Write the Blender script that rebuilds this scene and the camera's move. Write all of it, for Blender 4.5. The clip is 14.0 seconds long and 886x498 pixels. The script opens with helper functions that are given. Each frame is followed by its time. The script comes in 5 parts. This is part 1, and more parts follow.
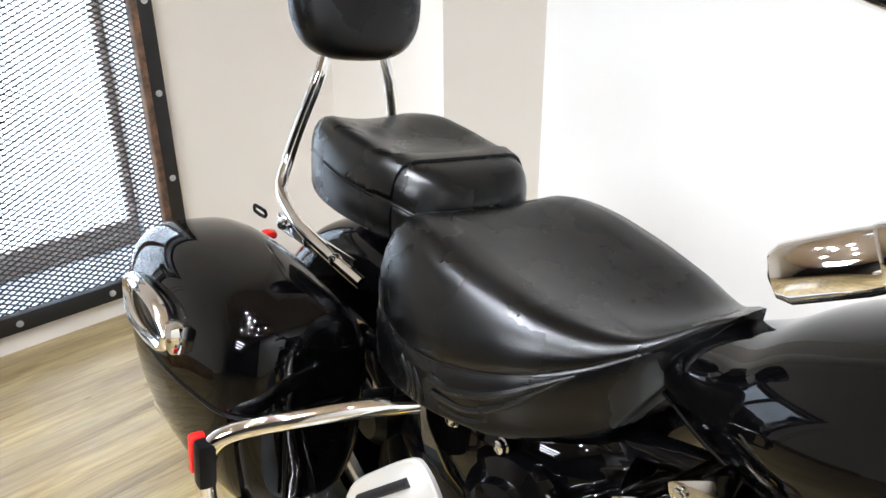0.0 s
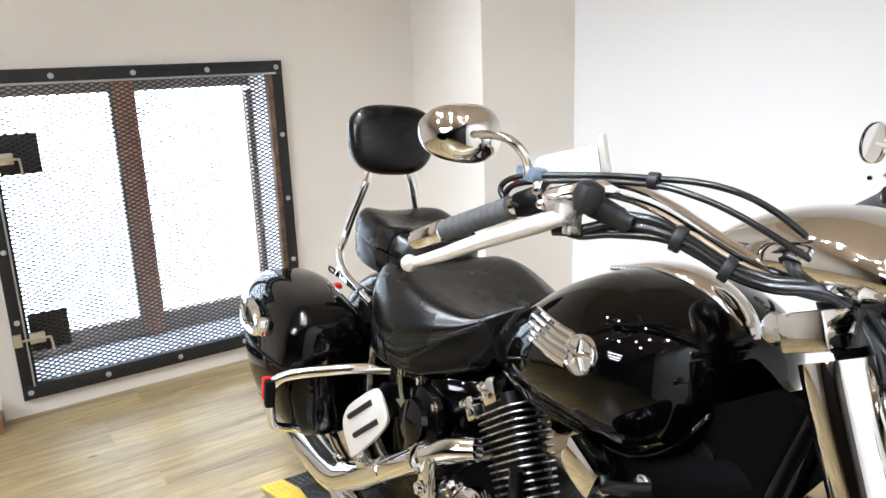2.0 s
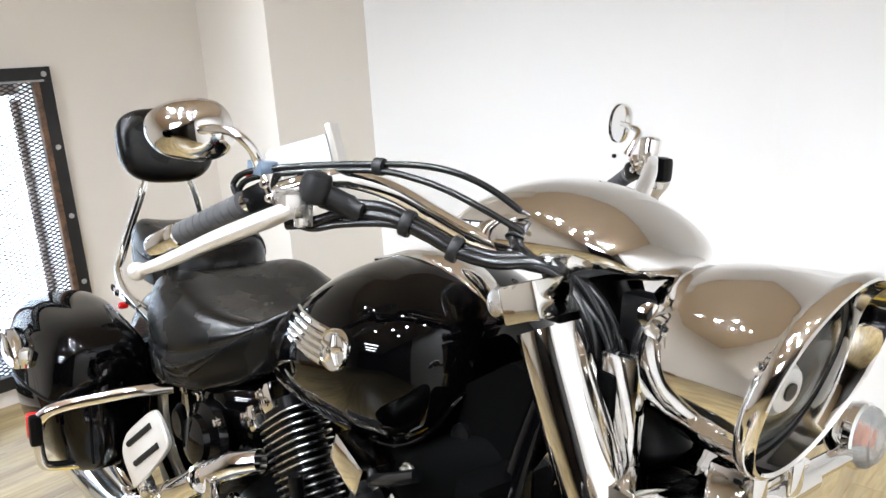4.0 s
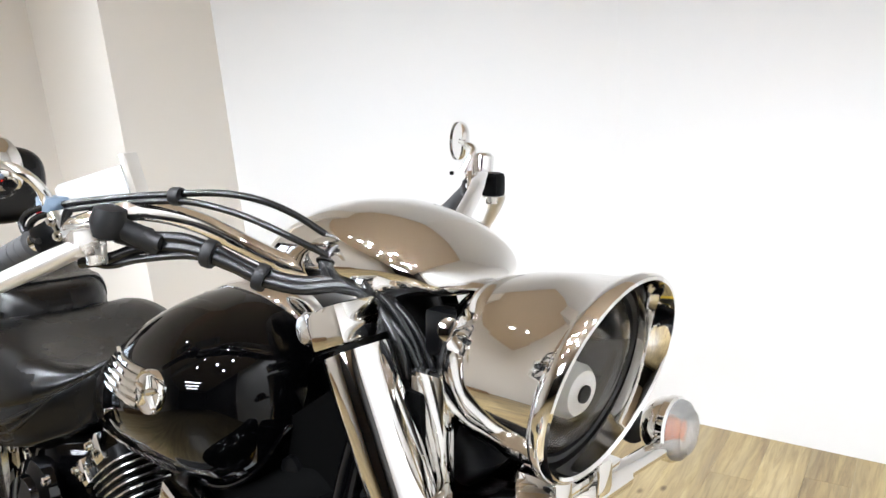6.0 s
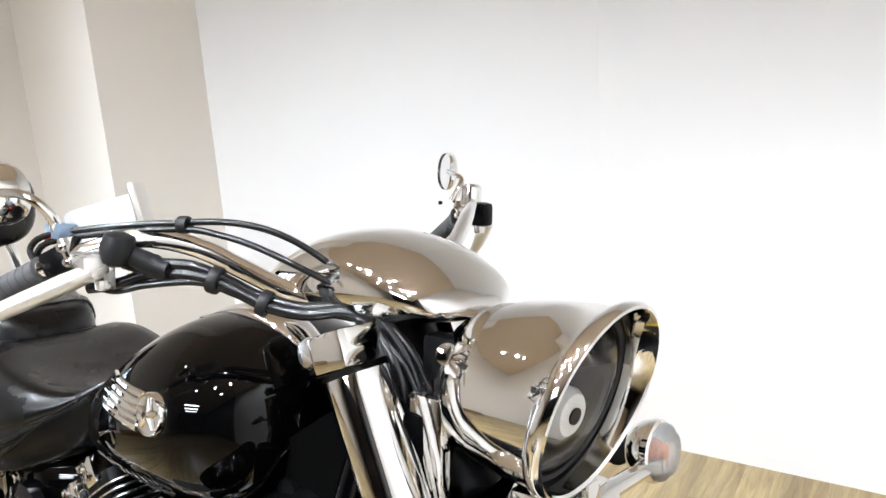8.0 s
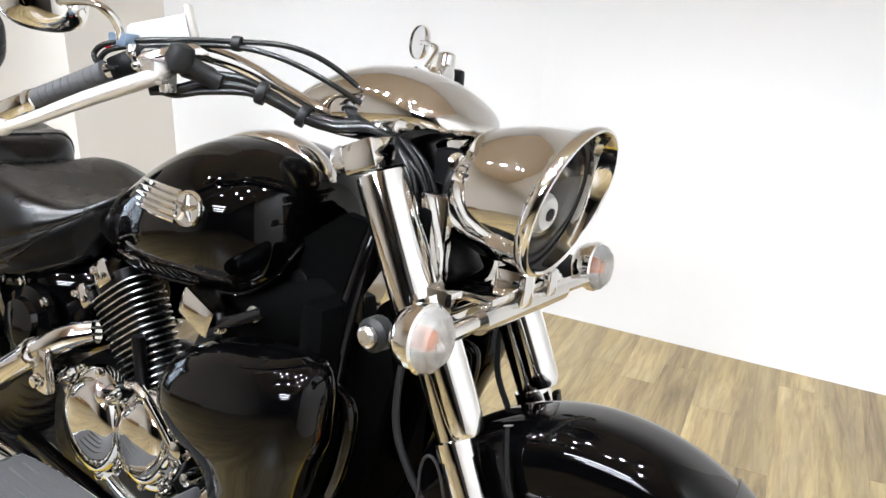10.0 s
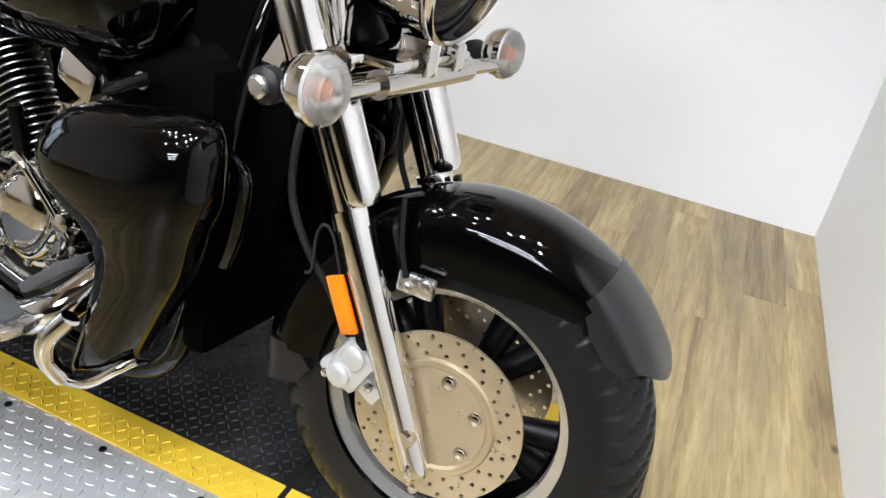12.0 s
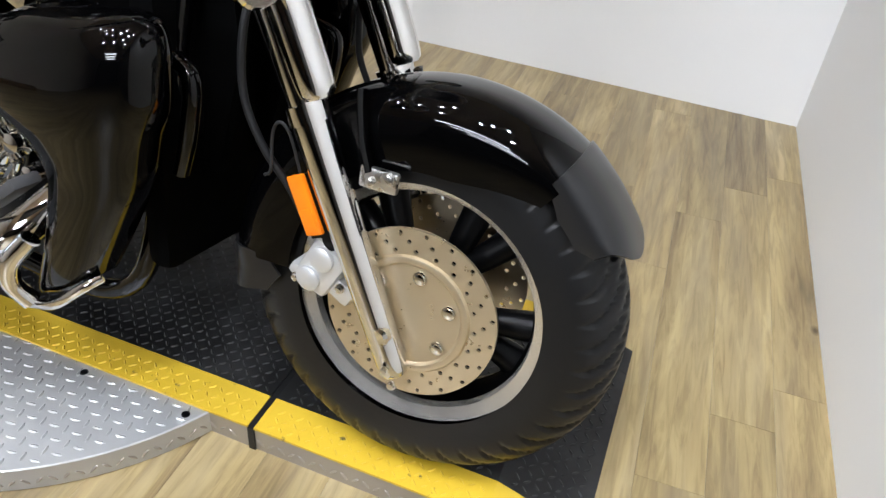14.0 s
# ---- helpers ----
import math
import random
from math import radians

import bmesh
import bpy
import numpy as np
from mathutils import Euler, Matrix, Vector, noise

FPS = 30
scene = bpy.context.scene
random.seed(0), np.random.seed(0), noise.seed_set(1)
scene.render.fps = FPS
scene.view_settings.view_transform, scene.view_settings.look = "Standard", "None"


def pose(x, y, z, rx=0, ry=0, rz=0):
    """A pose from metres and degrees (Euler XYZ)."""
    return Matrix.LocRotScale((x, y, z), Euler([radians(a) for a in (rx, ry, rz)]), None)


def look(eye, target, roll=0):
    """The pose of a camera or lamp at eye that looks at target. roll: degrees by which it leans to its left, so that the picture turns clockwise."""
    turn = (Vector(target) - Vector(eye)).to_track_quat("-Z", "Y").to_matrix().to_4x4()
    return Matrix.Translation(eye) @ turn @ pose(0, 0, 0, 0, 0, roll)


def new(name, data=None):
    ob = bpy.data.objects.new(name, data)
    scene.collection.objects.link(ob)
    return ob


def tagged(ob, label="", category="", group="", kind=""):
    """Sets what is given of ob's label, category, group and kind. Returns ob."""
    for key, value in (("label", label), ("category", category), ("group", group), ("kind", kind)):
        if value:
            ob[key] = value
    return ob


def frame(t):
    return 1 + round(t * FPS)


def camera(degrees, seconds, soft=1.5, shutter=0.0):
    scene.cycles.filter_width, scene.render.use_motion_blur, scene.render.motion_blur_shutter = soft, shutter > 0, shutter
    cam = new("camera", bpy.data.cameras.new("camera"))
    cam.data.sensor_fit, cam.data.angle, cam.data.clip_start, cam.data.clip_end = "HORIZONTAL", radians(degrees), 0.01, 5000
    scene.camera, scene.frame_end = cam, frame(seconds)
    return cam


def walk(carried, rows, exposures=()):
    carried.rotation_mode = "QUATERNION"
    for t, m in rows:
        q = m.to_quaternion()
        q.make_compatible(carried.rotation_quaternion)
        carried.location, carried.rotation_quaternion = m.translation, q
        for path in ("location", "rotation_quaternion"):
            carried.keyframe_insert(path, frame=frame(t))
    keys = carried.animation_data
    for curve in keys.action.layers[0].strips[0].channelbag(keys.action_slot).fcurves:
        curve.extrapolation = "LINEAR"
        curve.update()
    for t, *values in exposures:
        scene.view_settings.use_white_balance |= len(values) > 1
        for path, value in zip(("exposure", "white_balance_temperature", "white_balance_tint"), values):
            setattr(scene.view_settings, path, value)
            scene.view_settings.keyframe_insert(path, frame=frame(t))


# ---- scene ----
cam = camera(62.0, 14.0)
PATH = [
    (0, (0.115, 0.28, 1.169), (-1.177, 1.579, 0.365), -0.4),
    (0.5, (0.3, 0.157, 1.222), (-1.136, 1.379, 0.554), -4.9),
    (1, (0.587, 0.085, 1.227), (-0.971, 1.197, 0.647), -2),
    (1.5, (0.834, 0.066, 1.240), (-0.798, 1.064, 0.656), -0.8),
    (2, (0.883, 0.072, 1.273), (-0.723, 1.15, 0.767), -2),
    (2.5, (0.887, 0.101, 1.271), (-0.667, 1.261, 0.783), -1.6),
    (3, (0.906, 0.131, 1.270), (-0.571, 1.398, 0.807), -2),
    (3.5, (0.928, 0.155, 1.264), (-0.47, 1.508, 0.799), -2.8),
    (4, (0.948, 0.179, 1.249), (-0.376, 1.586, 0.731), -3.4),
    (4.2, (0.953, 0.187, 1.243), (-0.348, 1.612, 0.717), -3.6),
    (6.3, (1.018, 0.249, 1.239), (-0.071, 1.857, 0.771), -4.8),
    (6.5, (1.016, 0.249, 1.239), (-0.074, 1.859, 0.782), -4.5),
    (7, (1.015, 0.253, 1.249), (-0.085, 1.863, 0.816), -4.1),
    (7.2, (1.015, 0.253, 1.251), (-0.084, 1.867, 0.828), -3.8),
    (9.3, (1.029, 0.002, 1.254), (0.151, 1.735, 0.777), -2.6),
    (9.5, (1.027, -0.029, 1.241), (0.162, 1.694, 0.709), -0.8),
    (10, (1.027, -0.063, 1.202), (0.216, 1.641, 0.542), 2.1),
    (10.5, (1.025, -0.072, 1.187), (0.283, 1.626, 0.435), 4.9),
    (11, (1.031, -0.071, 1.164), (0.361, 1.621, 0.335), 6.1),
    (11.5, (1.04, -0.071, 1.139), (0.44, 1.598, 0.214), 7),
    (12, (1.063, -0.069, 1.111), (0.552, 1.57, 0.084), 8.2),
    (12.5, (1.084, -0.071, 1.082), (0.636, 1.53, -0.029), 8.4),
    (13, (1.094, -0.072, 1.062), (0.681, 1.493, -0.114), 8.9),
    (13.5, (1.104, -0.071, 1.043), (0.726, 1.451, -0.199), 8.4),
    (14, (1.101, -0.06, 1.064), (0.667, 1.488, -0.125), 5.6),
]
walk(cam, [(t, look(eye, target, roll)) for t, eye, target, roll in PATH], ((0, 0.0, 5900, 10), (4, -0.05, 5900, 10), (6.5, 0.0, 5900, 10), (10, -0.08, 5900, 10), (11, -0.25, 5900, 10), (12, -0.5, 5870, 10), (13, -0.66, 5850, 10), (14, -0.7, 5850, 10)))

# ---- light ----
world = bpy.data.worlds.new("world")
scene.world = world
world.use_nodes = True
_bg = world.node_tree.nodes["Background"]
_bg.inputs["Color"].default_value = (1.0, 0.98, 0.95, 1)
_bg.inputs["Strength"].default_value = 0.1


def ceiling_spot(x, y, watts, aim, size=0.055, beam=86, colour=(0.99, 0.985, 0.975)):
    lamp = bpy.data.lights.new("ceiling_spot", "AREA")
    lamp.shape, lamp.size, lamp.energy, lamp.color, lamp.spread = "DISK", size, watts, colour, radians(beam)
    ob = new("ceiling_spot", lamp)
    ob.matrix_world = look((x, y, 2.61), aim)
    return ob


SPOTS = ((-1.25, 0.35), (-0.95, 0.2), (-0.8, -0.1), (-0.6, 0.25), (-0.4, -0.25), (0.05, -0.05), (0.3, 0.3), (0.5, -0.55), (-0.15, -0.9), (-0.9, -1.0))
for lx, ly in SPOTS:
    ceiling_spot(lx, ly, 4.5 if lx < 0 else 3.7, (lx * 0.8 + 0.05, ly + 1.15, 0.42))
# Stronger spots added without fittings, aimed to brighten the east wall.
for lx, ly in ((0.75, -0.15), (1.05, 0.2), (0.9, -0.9)):
    ceiling_spot(lx, ly, 10.5, (1.7, 1.1, 0.2))
for ly in (-2.7, -3.5, -4.4):
    tube = bpy.data.lights.new("ceiling_tube", "AREA")
    tube.shape, tube.size, tube.size_y, tube.energy, tube.color, tube.spread = "RECTANGLE", 1.25, 0.07, 24, (0.99, 0.985, 0.975), radians(110)
    new("ceiling_tube", tube).matrix_world = look((-0.2, ly, 2.6), (-0.2, ly + 2.0, 0.6))
day = bpy.data.lights.new("window_daylight", "AREA")
day.shape, day.size, day.size_y, day.energy, day.color = "RECTANGLE", 2.2, 0.9, 88, (0.72, 0.86, 1.0)
new("window_daylight", day).matrix_world = look((-3.0, 0.75, 1.92), (-1.2, 0.95, 0.3))


# ---- materials ----
def principled(name, colour, rough=0.5, metal=0.0, coat=0.0, **more):
    m = bpy.data.materials.new(name)
    m.use_nodes = True
    b = m.node_tree.nodes["Principled BSDF"]
    b.inputs["Base Color"].default_value = (*colour, 1)
    b.inputs["Roughness"].default_value = rough
    b.inputs["Metallic"].default_value = metal
    b.inputs["Coat Weight"].default_value = coat
    b.inputs["Coat Roughness"].default_value = 0.02
    for key, value in more.items():
        b.inputs[key.replace("_", " ")].default_value = value
    return m


def node(m, kind, **settings):
    n = m.node_tree.nodes.new(kind)
    for key, value in settings.items():
        if key in n.inputs:
            n.inputs[key].default_value = value
        else:
            n.inputs[key.replace("_", " ")].default_value = value
    return n


def link(m, a, out, b, inp):
    m.node_tree.links.new(a.outputs[out], b.inputs[inp])


def ramp(m, stops):
    n = m.node_tree.nodes.new("ShaderNodeValToRGB")
    e = n.color_ramp.elements
    while len(e) < len(stops):
        e.new(0.5)
    for el, (p, c) in zip(e, stops):
        el.position, el.color = p, (*c, 1)
    return n


def bsdf(m):
    return m.node_tree.nodes["Principled BSDF"]


def bumped(m, scale, strength, distance=0.002, detail=4, kind="ShaderNodeTexNoise"):
    """Fine relief in object space."""
    co = m.node_tree.nodes.new("ShaderNodeTexCoord")
    tex = node(m, kind, Scale=scale)
    if "Detail" in tex.inputs:
        tex.inputs["Detail"].default_value = detail
    link(m, co, "Object", tex, "Vector")
    bump = node(m, "ShaderNodeBump", Strength=strength, Distance=distance)
    link(m, tex, 0 if kind != "ShaderNodeTexVoronoi" else "Distance", bump, "Height")
    link(m, bump, "Normal", bsdf(m), "Normal")
    return tex


def rough_varied(m, scale, low, high):
    co = m.node_tree.nodes.new("ShaderNodeTexCoord")
    tex = node(m, "ShaderNodeTexNoise", Scale=scale, Detail=5)
    link(m, co, "Object", tex, "Vector")
    mr = node(m, "ShaderNodeMapRange", To_Min=low, To_Max=high, From_Min=0.3, From_Max=0.7)
    link(m, tex, 0, mr, "Value")
    link(m, mr, 0, bsdf(m), "Roughness")


M_CHROME = principled("chrome", (0.80, 0.79, 0.77), 0.045, 1.0)
rough_varied(M_CHROME, 30, 0.03, 0.07)
M_BRUSHED = principled("brushed_aluminium", (0.74, 0.72, 0.69), 0.28, 1.0)
rough_varied(M_BRUSHED, 60, 0.2, 0.36)
M_BLACK = principled("gloss_black_paint", (0.0008, 0.0008, 0.0009), 0.03, 0.0, 0.0, Specular_IOR_Level=0.27)
M_SATIN = principled("satin_black_metal", (0.0015, 0.0015, 0.0017), 0.32, Specular_IOR_Level=0.12)
rough_varied(M_SATIN, 40, 0.28, 0.45)
M_RUBBER = principled("black_rubber", (0.007, 0.007, 0.0074), 0.5, Specular_IOR_Level=0.3)
bumped(M_RUBBER, 180, 0.25, 0.001)
M_TYRE = principled("tyre_rubber", (0.0055, 0.0055, 0.0058), 0.36, Specular_IOR_Level=0.34)
bumped(M_TYRE, 140, 0.2, 0.001)
M_LEATHER = principled("black_leather", (0.001, 0.001, 0.0011), 0.4, Specular_IOR_Level=0.4)
rough_varied(M_LEATHER, 9, 0.2, 0.34)
bumped(M_LEATHER, 420, 0.14, 0.0008, kind="ShaderNodeTexVoronoi")
M_WALL = principled("white_wall_paint", (0.79, 0.783, 0.772), 0.72)
M_BEIGE = principled("cream_wall_paint", (0.85, 0.812, 0.75), 0.72)
M_CREAM = principled("warm_white_wall_paint", (0.835, 0.80, 0.75), 0.72)
bumped(M_CREAM, 90, 0.08, 0.001)
bumped(M_BEIGE, 90, 0.08, 0.001)
bumped(M_WALL, 90, 0.08, 0.001)
M_AMBER = principled("amber_plastic", (0.8, 0.2, 0.003), 0.15, 0.0, 0.3)
M_RED = principled("red_plastic", (0.62, 0.015, 0.012), 0.18, 0.0, 0.6)


M_STEEL = principled("black_steel", (0.02, 0.02, 0.021), 0.5, 0.3)
rough_varied(M_STEEL, 25, 0.35, 0.6)
M_MESH = principled("black_mesh_steel", (0.03, 0.03, 0.03), 0.55)
M_OLDWOOD = principled("worn_brown_wood", (0.16, 0.09, 0.05), 0.6)
M_MULLION = principled("red_brown_wood", (0.34, 0.15, 0.09), 0.6)
M_SILL = principled("dusty_sill", (0.55, 0.55, 0.56), 0.8)
M_SUBFLOOR = principled("floor_joint", (0.10, 0.07, 0.045), 0.8)
M_GLASS = principled("window_glass", (1, 1, 1), 0.0, 0.0, 0.0, Transmission_Weight=1.0, IOR=1.05)
M_OUTSIDE = principled("daylight_haze", (0.9, 0.95, 1.0), 1.0)
bsdf(M_OUTSIDE).inputs["Emission Color"].default_value = (0.84, 0.92, 1.0, 1)
bsdf(M_OUTSIDE).inputs["Emission Strength"].default_value = 4.0
M_DISC = principled("brake_steel", (0.66, 0.56, 0.39), 0.3, 0.9)
rough_varied(M_DISC, 50, 0.26, 0.38)
M_GREYPLASTIC = principled("satin_grey_plastic", (0.009, 0.009, 0.0095), 0.28)
M_GREYRUBBER = principled("grey_rubber", (0.05, 0.05, 0.052), 0.7)
bumped(M_GREYRUBBER, 160, 0.3, 0.001)
M_CAST = principled("cast_aluminium", (0.72, 0.72, 0.72), 0.42, 0.7)
bumped(M_CAST, 220, 0.2, 0.001)
M_POLISHED = principled("polished_alloy", (0.68, 0.65, 0.6), 0.28, 0.6)
M_RIM = principled("polished_rim_alloy", (0.74, 0.71, 0.66), 0.2, 0.8)
M_FROST = principled("frosted_plastic", (0.8, 0.8, 0.78), 0.22, Transmission_Weight=0.4, IOR=1.25)
M_HOSE = principled("glossy_black_hose", (0.004, 0.004, 0.0042), 0.27, Specular_IOR_Level=0.45)
M_LAMPGLASS = principled("lit_lamp_glass", (0.9, 0.9, 0.88), 0.4)
bsdf(M_LAMPGLASS).inputs["Emission Color"].default_value = (1.0, 0.98, 0.95, 1)
bsdf(M_LAMPGLASS).inputs["Emission Strength"].default_value = 45.0
# Darkened metal: the dark room it would mirror is put into the colour.
M_BOWL = principled("dimmed_reflector", (0.26, 0.255, 0.245), 0.12, 1.0)
M_MIRROR = principled("mirror_glass", (0.9, 0.9, 0.9), 0.01, 1.0)
M_BLUEGREY = principled("blue_grey_anodised", (0.2, 0.27, 0.36), 0.35, 0.6)
M_CLEAR = principled("clear_lamp_glass", (1, 1, 1), 0.0, Transmission_Weight=1.0, IOR=1.12)
M_CUP = principled("white_bulb_cap", (0.8, 0.79, 0.76), 0.3)
M_LENS = principled("clear_plastic", (0.95, 0.92, 0.88), 0.2, 0.0, 0.0, Transmission_Weight=0.8, IOR=1.25)
bumped(M_LENS, 260, 0.5, 0.001, kind="ShaderNodeTexVoronoi")
# Black with almost no reflection, standing in for shade between parts.
M_VOID = principled("shade_black", (0.0012, 0.0012, 0.0012), 0.7, Specular_IOR_Level=0.02)
M_BULB = principled("orange_bulb", (0.75, 0.22, 0.07), 0.25)
M_FIN = principled("fin_enamel", (0.008, 0.008, 0.0085), 0.3, Specular_IOR_Level=0.3)
M_LUG = principled("worn_tread_steel", (0.035, 0.035, 0.037), 0.34, 0.4)
rough_varied(M_LUG, 30, 0.25, 0.5)
M_YELLOW = principled("yellow_painted_steel", (0.72, 0.50, 0.015), 0.45)
M_CEILING = principled("brown_ceiling_board", (0.68, 0.56, 0.43), 0.8)
# Unseen walls coloured dark so gloss black and chrome reflect a dim room.
M_DARKWALL = principled("dark_unseen_wall", (0.035, 0.028, 0.022), 0.7)
M_RAIL = principled("grey_brown_window_rail", (0.32, 0.25, 0.21), 0.7)
M_THRESH = principled("raw_brown_wood", (0.27, 0.17, 0.075), 0.7)
M_BRASS = principled("dull_zinc", (0.55, 0.5, 0.4), 0.4, 0.8)
M_PLATE = principled("black_diamond_plate", (0.02, 0.021, 0.022), 0.42, 0.2)
M_SKIRT = principled("dull_aluminium_plate", (0.36, 0.33, 0.29), 0.42, 0.6)
M_ALU = principled("bare_aluminium_plate", (0.5, 0.505, 0.51), 0.42, 0.6)


def plank_material():
    """Wood-look planks: long grain, pale and grey streaks, knots; each plank shifted by its own random number."""
    m = principled("vinyl_plank", (0.4, 0.3, 0.2), 0.3)
    co = node(m, "ShaderNodeTexCoord")
    info = node(m, "ShaderNodeObjectInfo")
    shift = node(m, "ShaderNodeVectorMath")
    shift.operation = "MULTIPLY"
    shift.inputs[1].default_value = (7.0, 13.0, 3.0)
    link(m, info, "Random", shift, 0)
    add = node(m, "ShaderNodeVectorMath")
    link(m, co, "Object", add, 0)
    link(m, shift, 0, add, 1)

    def stretched(scale, sx, sy, detail=6, dist=0.0):
        mp = node(m, "ShaderNodeMapping")
        mp.inputs["Scale"].default_value = (sx, sy, 1)
        link(m, add, 0, mp, "Vector")
        t = node(m, "ShaderNodeTexNoise", Scale=scale, Detail=detail, Distortion=dist, Roughness=0.62)
        link(m, mp, 0, t, "Vector")
        return t
    broad = stretched(2.0, 5.2, 0.5, 5, 0.6)
    grain = stretched(7.0, 9.0, 0.7, 10, 1.1)
    blotch = stretched(2.4, 5.5, 0.6, 5, 0.5)
    base = ramp(m, ((0.3, (0.15, 0.106, 0.053)), (0.42, (0.3, 0.222, 0.108)), (0.55, (0.41, 0.314, 0.15)), (0.7, (0.51, 0.405, 0.212))))
    link(m, broad, 0, base, "Fac")
    fine = ramp(m, ((0.38, (0.52, 0.5, 0.47)), (0.56, (1.0, 1.0, 1.0))))
    link(m, grain, 0, fine, "Fac")
    mul = node(m, "ShaderNodeMix")
    mul.data_type, mul.blend_type = "RGBA", "MULTIPLY"
    mul.inputs[0].default_value = 0.58
    link(m, base, 0, mul, 6)
    link(m, fine, 0, mul, 7)
    grey = ramp(m, ((0.48, (0, 0, 0)), (0.66, (1, 1, 1))))
    link(m, blotch, 0, grey, "Fac")
    tint = node(m, "ShaderNodeMix")
    tint.data_type, tint.blend_type = "RGBA", "MIX"
    link(m, grey, 0, tint, 0)
    link(m, mul, 2, tint, 6)
    tint.inputs[7].default_value = (0.27, 0.217, 0.135, 1)
    half = node(m, "ShaderNodeMath")
    half.operation = "MULTIPLY"
    half.inputs[1].default_value = 0.45
    link(m, grey, 0, half, 0)
    link(m, half, 0, tint, 0)
    knots = node(m, "ShaderNodeTexVoronoi", Scale=3.2)
    kmap = node(m, "ShaderNodeMapping")
    kmap.inputs["Scale"].default_value = (1.6, 0.9, 1)
    link(m, add, 0, kmap, "Vector")
    link(m, kmap, 0, knots, "Vector")
    kr = ramp(m, ((0.025, (0.2, 0.15, 0.1)), (0.065, (1, 1, 1))))
    link(m, knots, "Distance", kr, "Fac")
    dark = node(m, "ShaderNodeMix")
    dark.data_type, dark.blend_type = "RGBA", "MULTIPLY"
    dark.inputs[0].default_value = 1.0
    link(m, tint, 2, dark, 6)
    link(m, kr, 0, dark, 7)
    var = node(m, "ShaderNodeMapRange", To_Min=0.86, To_Max=1.04)
    link(m, info, "Random", var, "Value")
    hsv = node(m, "ShaderNodeHueSaturation")
    link(m, var, 0, hsv, "Value")
    link(m, dark, 2, hsv, "Color")
    link(m, hsv, 0, bsdf(m), "Base Color")
    bump = node(m, "ShaderNodeBump", Strength=0.12, Distance=0.001)
    link(m, grain, 0, bump, "Height")
    link(m, bump, 0, bsdf(m), "Normal")
    return m


M_PLANK = plank_material()


def worn(m, colour, under, scale, low, high):
    """Paint rubbed through in spots."""
    co = node(m, "ShaderNodeTexCoord")
    t = node(m, "ShaderNodeTexNoise", Scale=scale, Detail=8, Roughness=0.65)
    link(m, co, "Object", t, "Vector")
    r = ramp(m, ((low, under), (high, colour)))
    link(m, t, 0, r, "Fac")
    link(m, r, 0, bsdf(m), "Base Color")


worn(M_YELLOW, (0.62, 0.42, 0.025), (0.12, 0.09, 0.03), 34, 0.325, 0.37)
worn(M_PLATE, (0.009, 0.0092, 0.0098), (0.028, 0.0287, 0.03), 9, 0.36, 0.56)
worn(M_MULLION, (0.58, 0.27, 0.15), (0.36, 0.16, 0.1), 30, 0.35, 0.6)
worn(M_THRESH, (0.32, 0.2, 0.09), (0.16, 0.095, 0.045), 16, 0.35, 0.6)
worn(M_OLDWOOD, (0.2, 0.11, 0.06), (0.06, 0.04, 0.03), 22, 0.38, 0.6)
worn(M_SILL, (0.62, 0.62, 0.64), (0.3, 0.27, 0.25), 12, 0.32, 0.5)
rough_varied(M_ALU, 20, 0.34, 0.5)


# ---- mesh helpers ----
def add_box(bm, c, s, m=None, bevel=0.0):
    g = bmesh.ops.create_cube(bm, size=1.0, matrix=Matrix.Translation(c) @ Matrix.Diagonal((*s, 1)))
    if bevel:
        ed = list({e for v in g["verts"] for e in v.link_edges})
        bv = bmesh.ops.bevel(bm, geom=ed, offset=bevel, segments=2, affect="EDGES", profile=0.6)
        vs = list({v for f in bv["faces"] for v in f.verts} | {v for v in g["verts"] if v.is_valid})
    else:
        vs = g["verts"]
    if m is not None:
        bmesh.ops.transform(bm, matrix=m, verts=[v for v in vs if v.is_valid])


def ring_loft(bm, rings, closed=True, cap=True):
    """Skin over rings of equal count."""
    rows = [[bm.verts.new(p) for p in r] for r in rings]
    n = len(rows[0])
    for a, b in zip(rows, rows[1:]):
        for i in range(n if closed else n - 1):
            j = (i + 1) % n
            bm.faces.new((a[i], a[j], b[j], b[i]))
    if cap and closed:
        bm.faces.new(list(reversed(rows[0])))
        bm.faces.new(rows[-1])
    return rows


def smooth_path(points, per=6):
    pts = [Vector(p) for p in points]
    if len(pts) < 3:
        return pts
    ext = [2 * pts[0] - pts[1], *pts, 2 * pts[-1] - pts[-2]]
    out = []
    for i in range(1, len(ext) - 2):
        p0, p1, p2, p3 = ext[i - 1:i + 3]
        for k in range(per):
            t = k / per
            out.append(0.5 * (2 * p1 + (p2 - p0) * t + (2 * p0 - 5 * p1 + 4 * p2 - p3) * t * t + (3 * p1 - p0 - 3 * p2 + p3) * t ** 3))
    out.append(pts[-1])
    return out


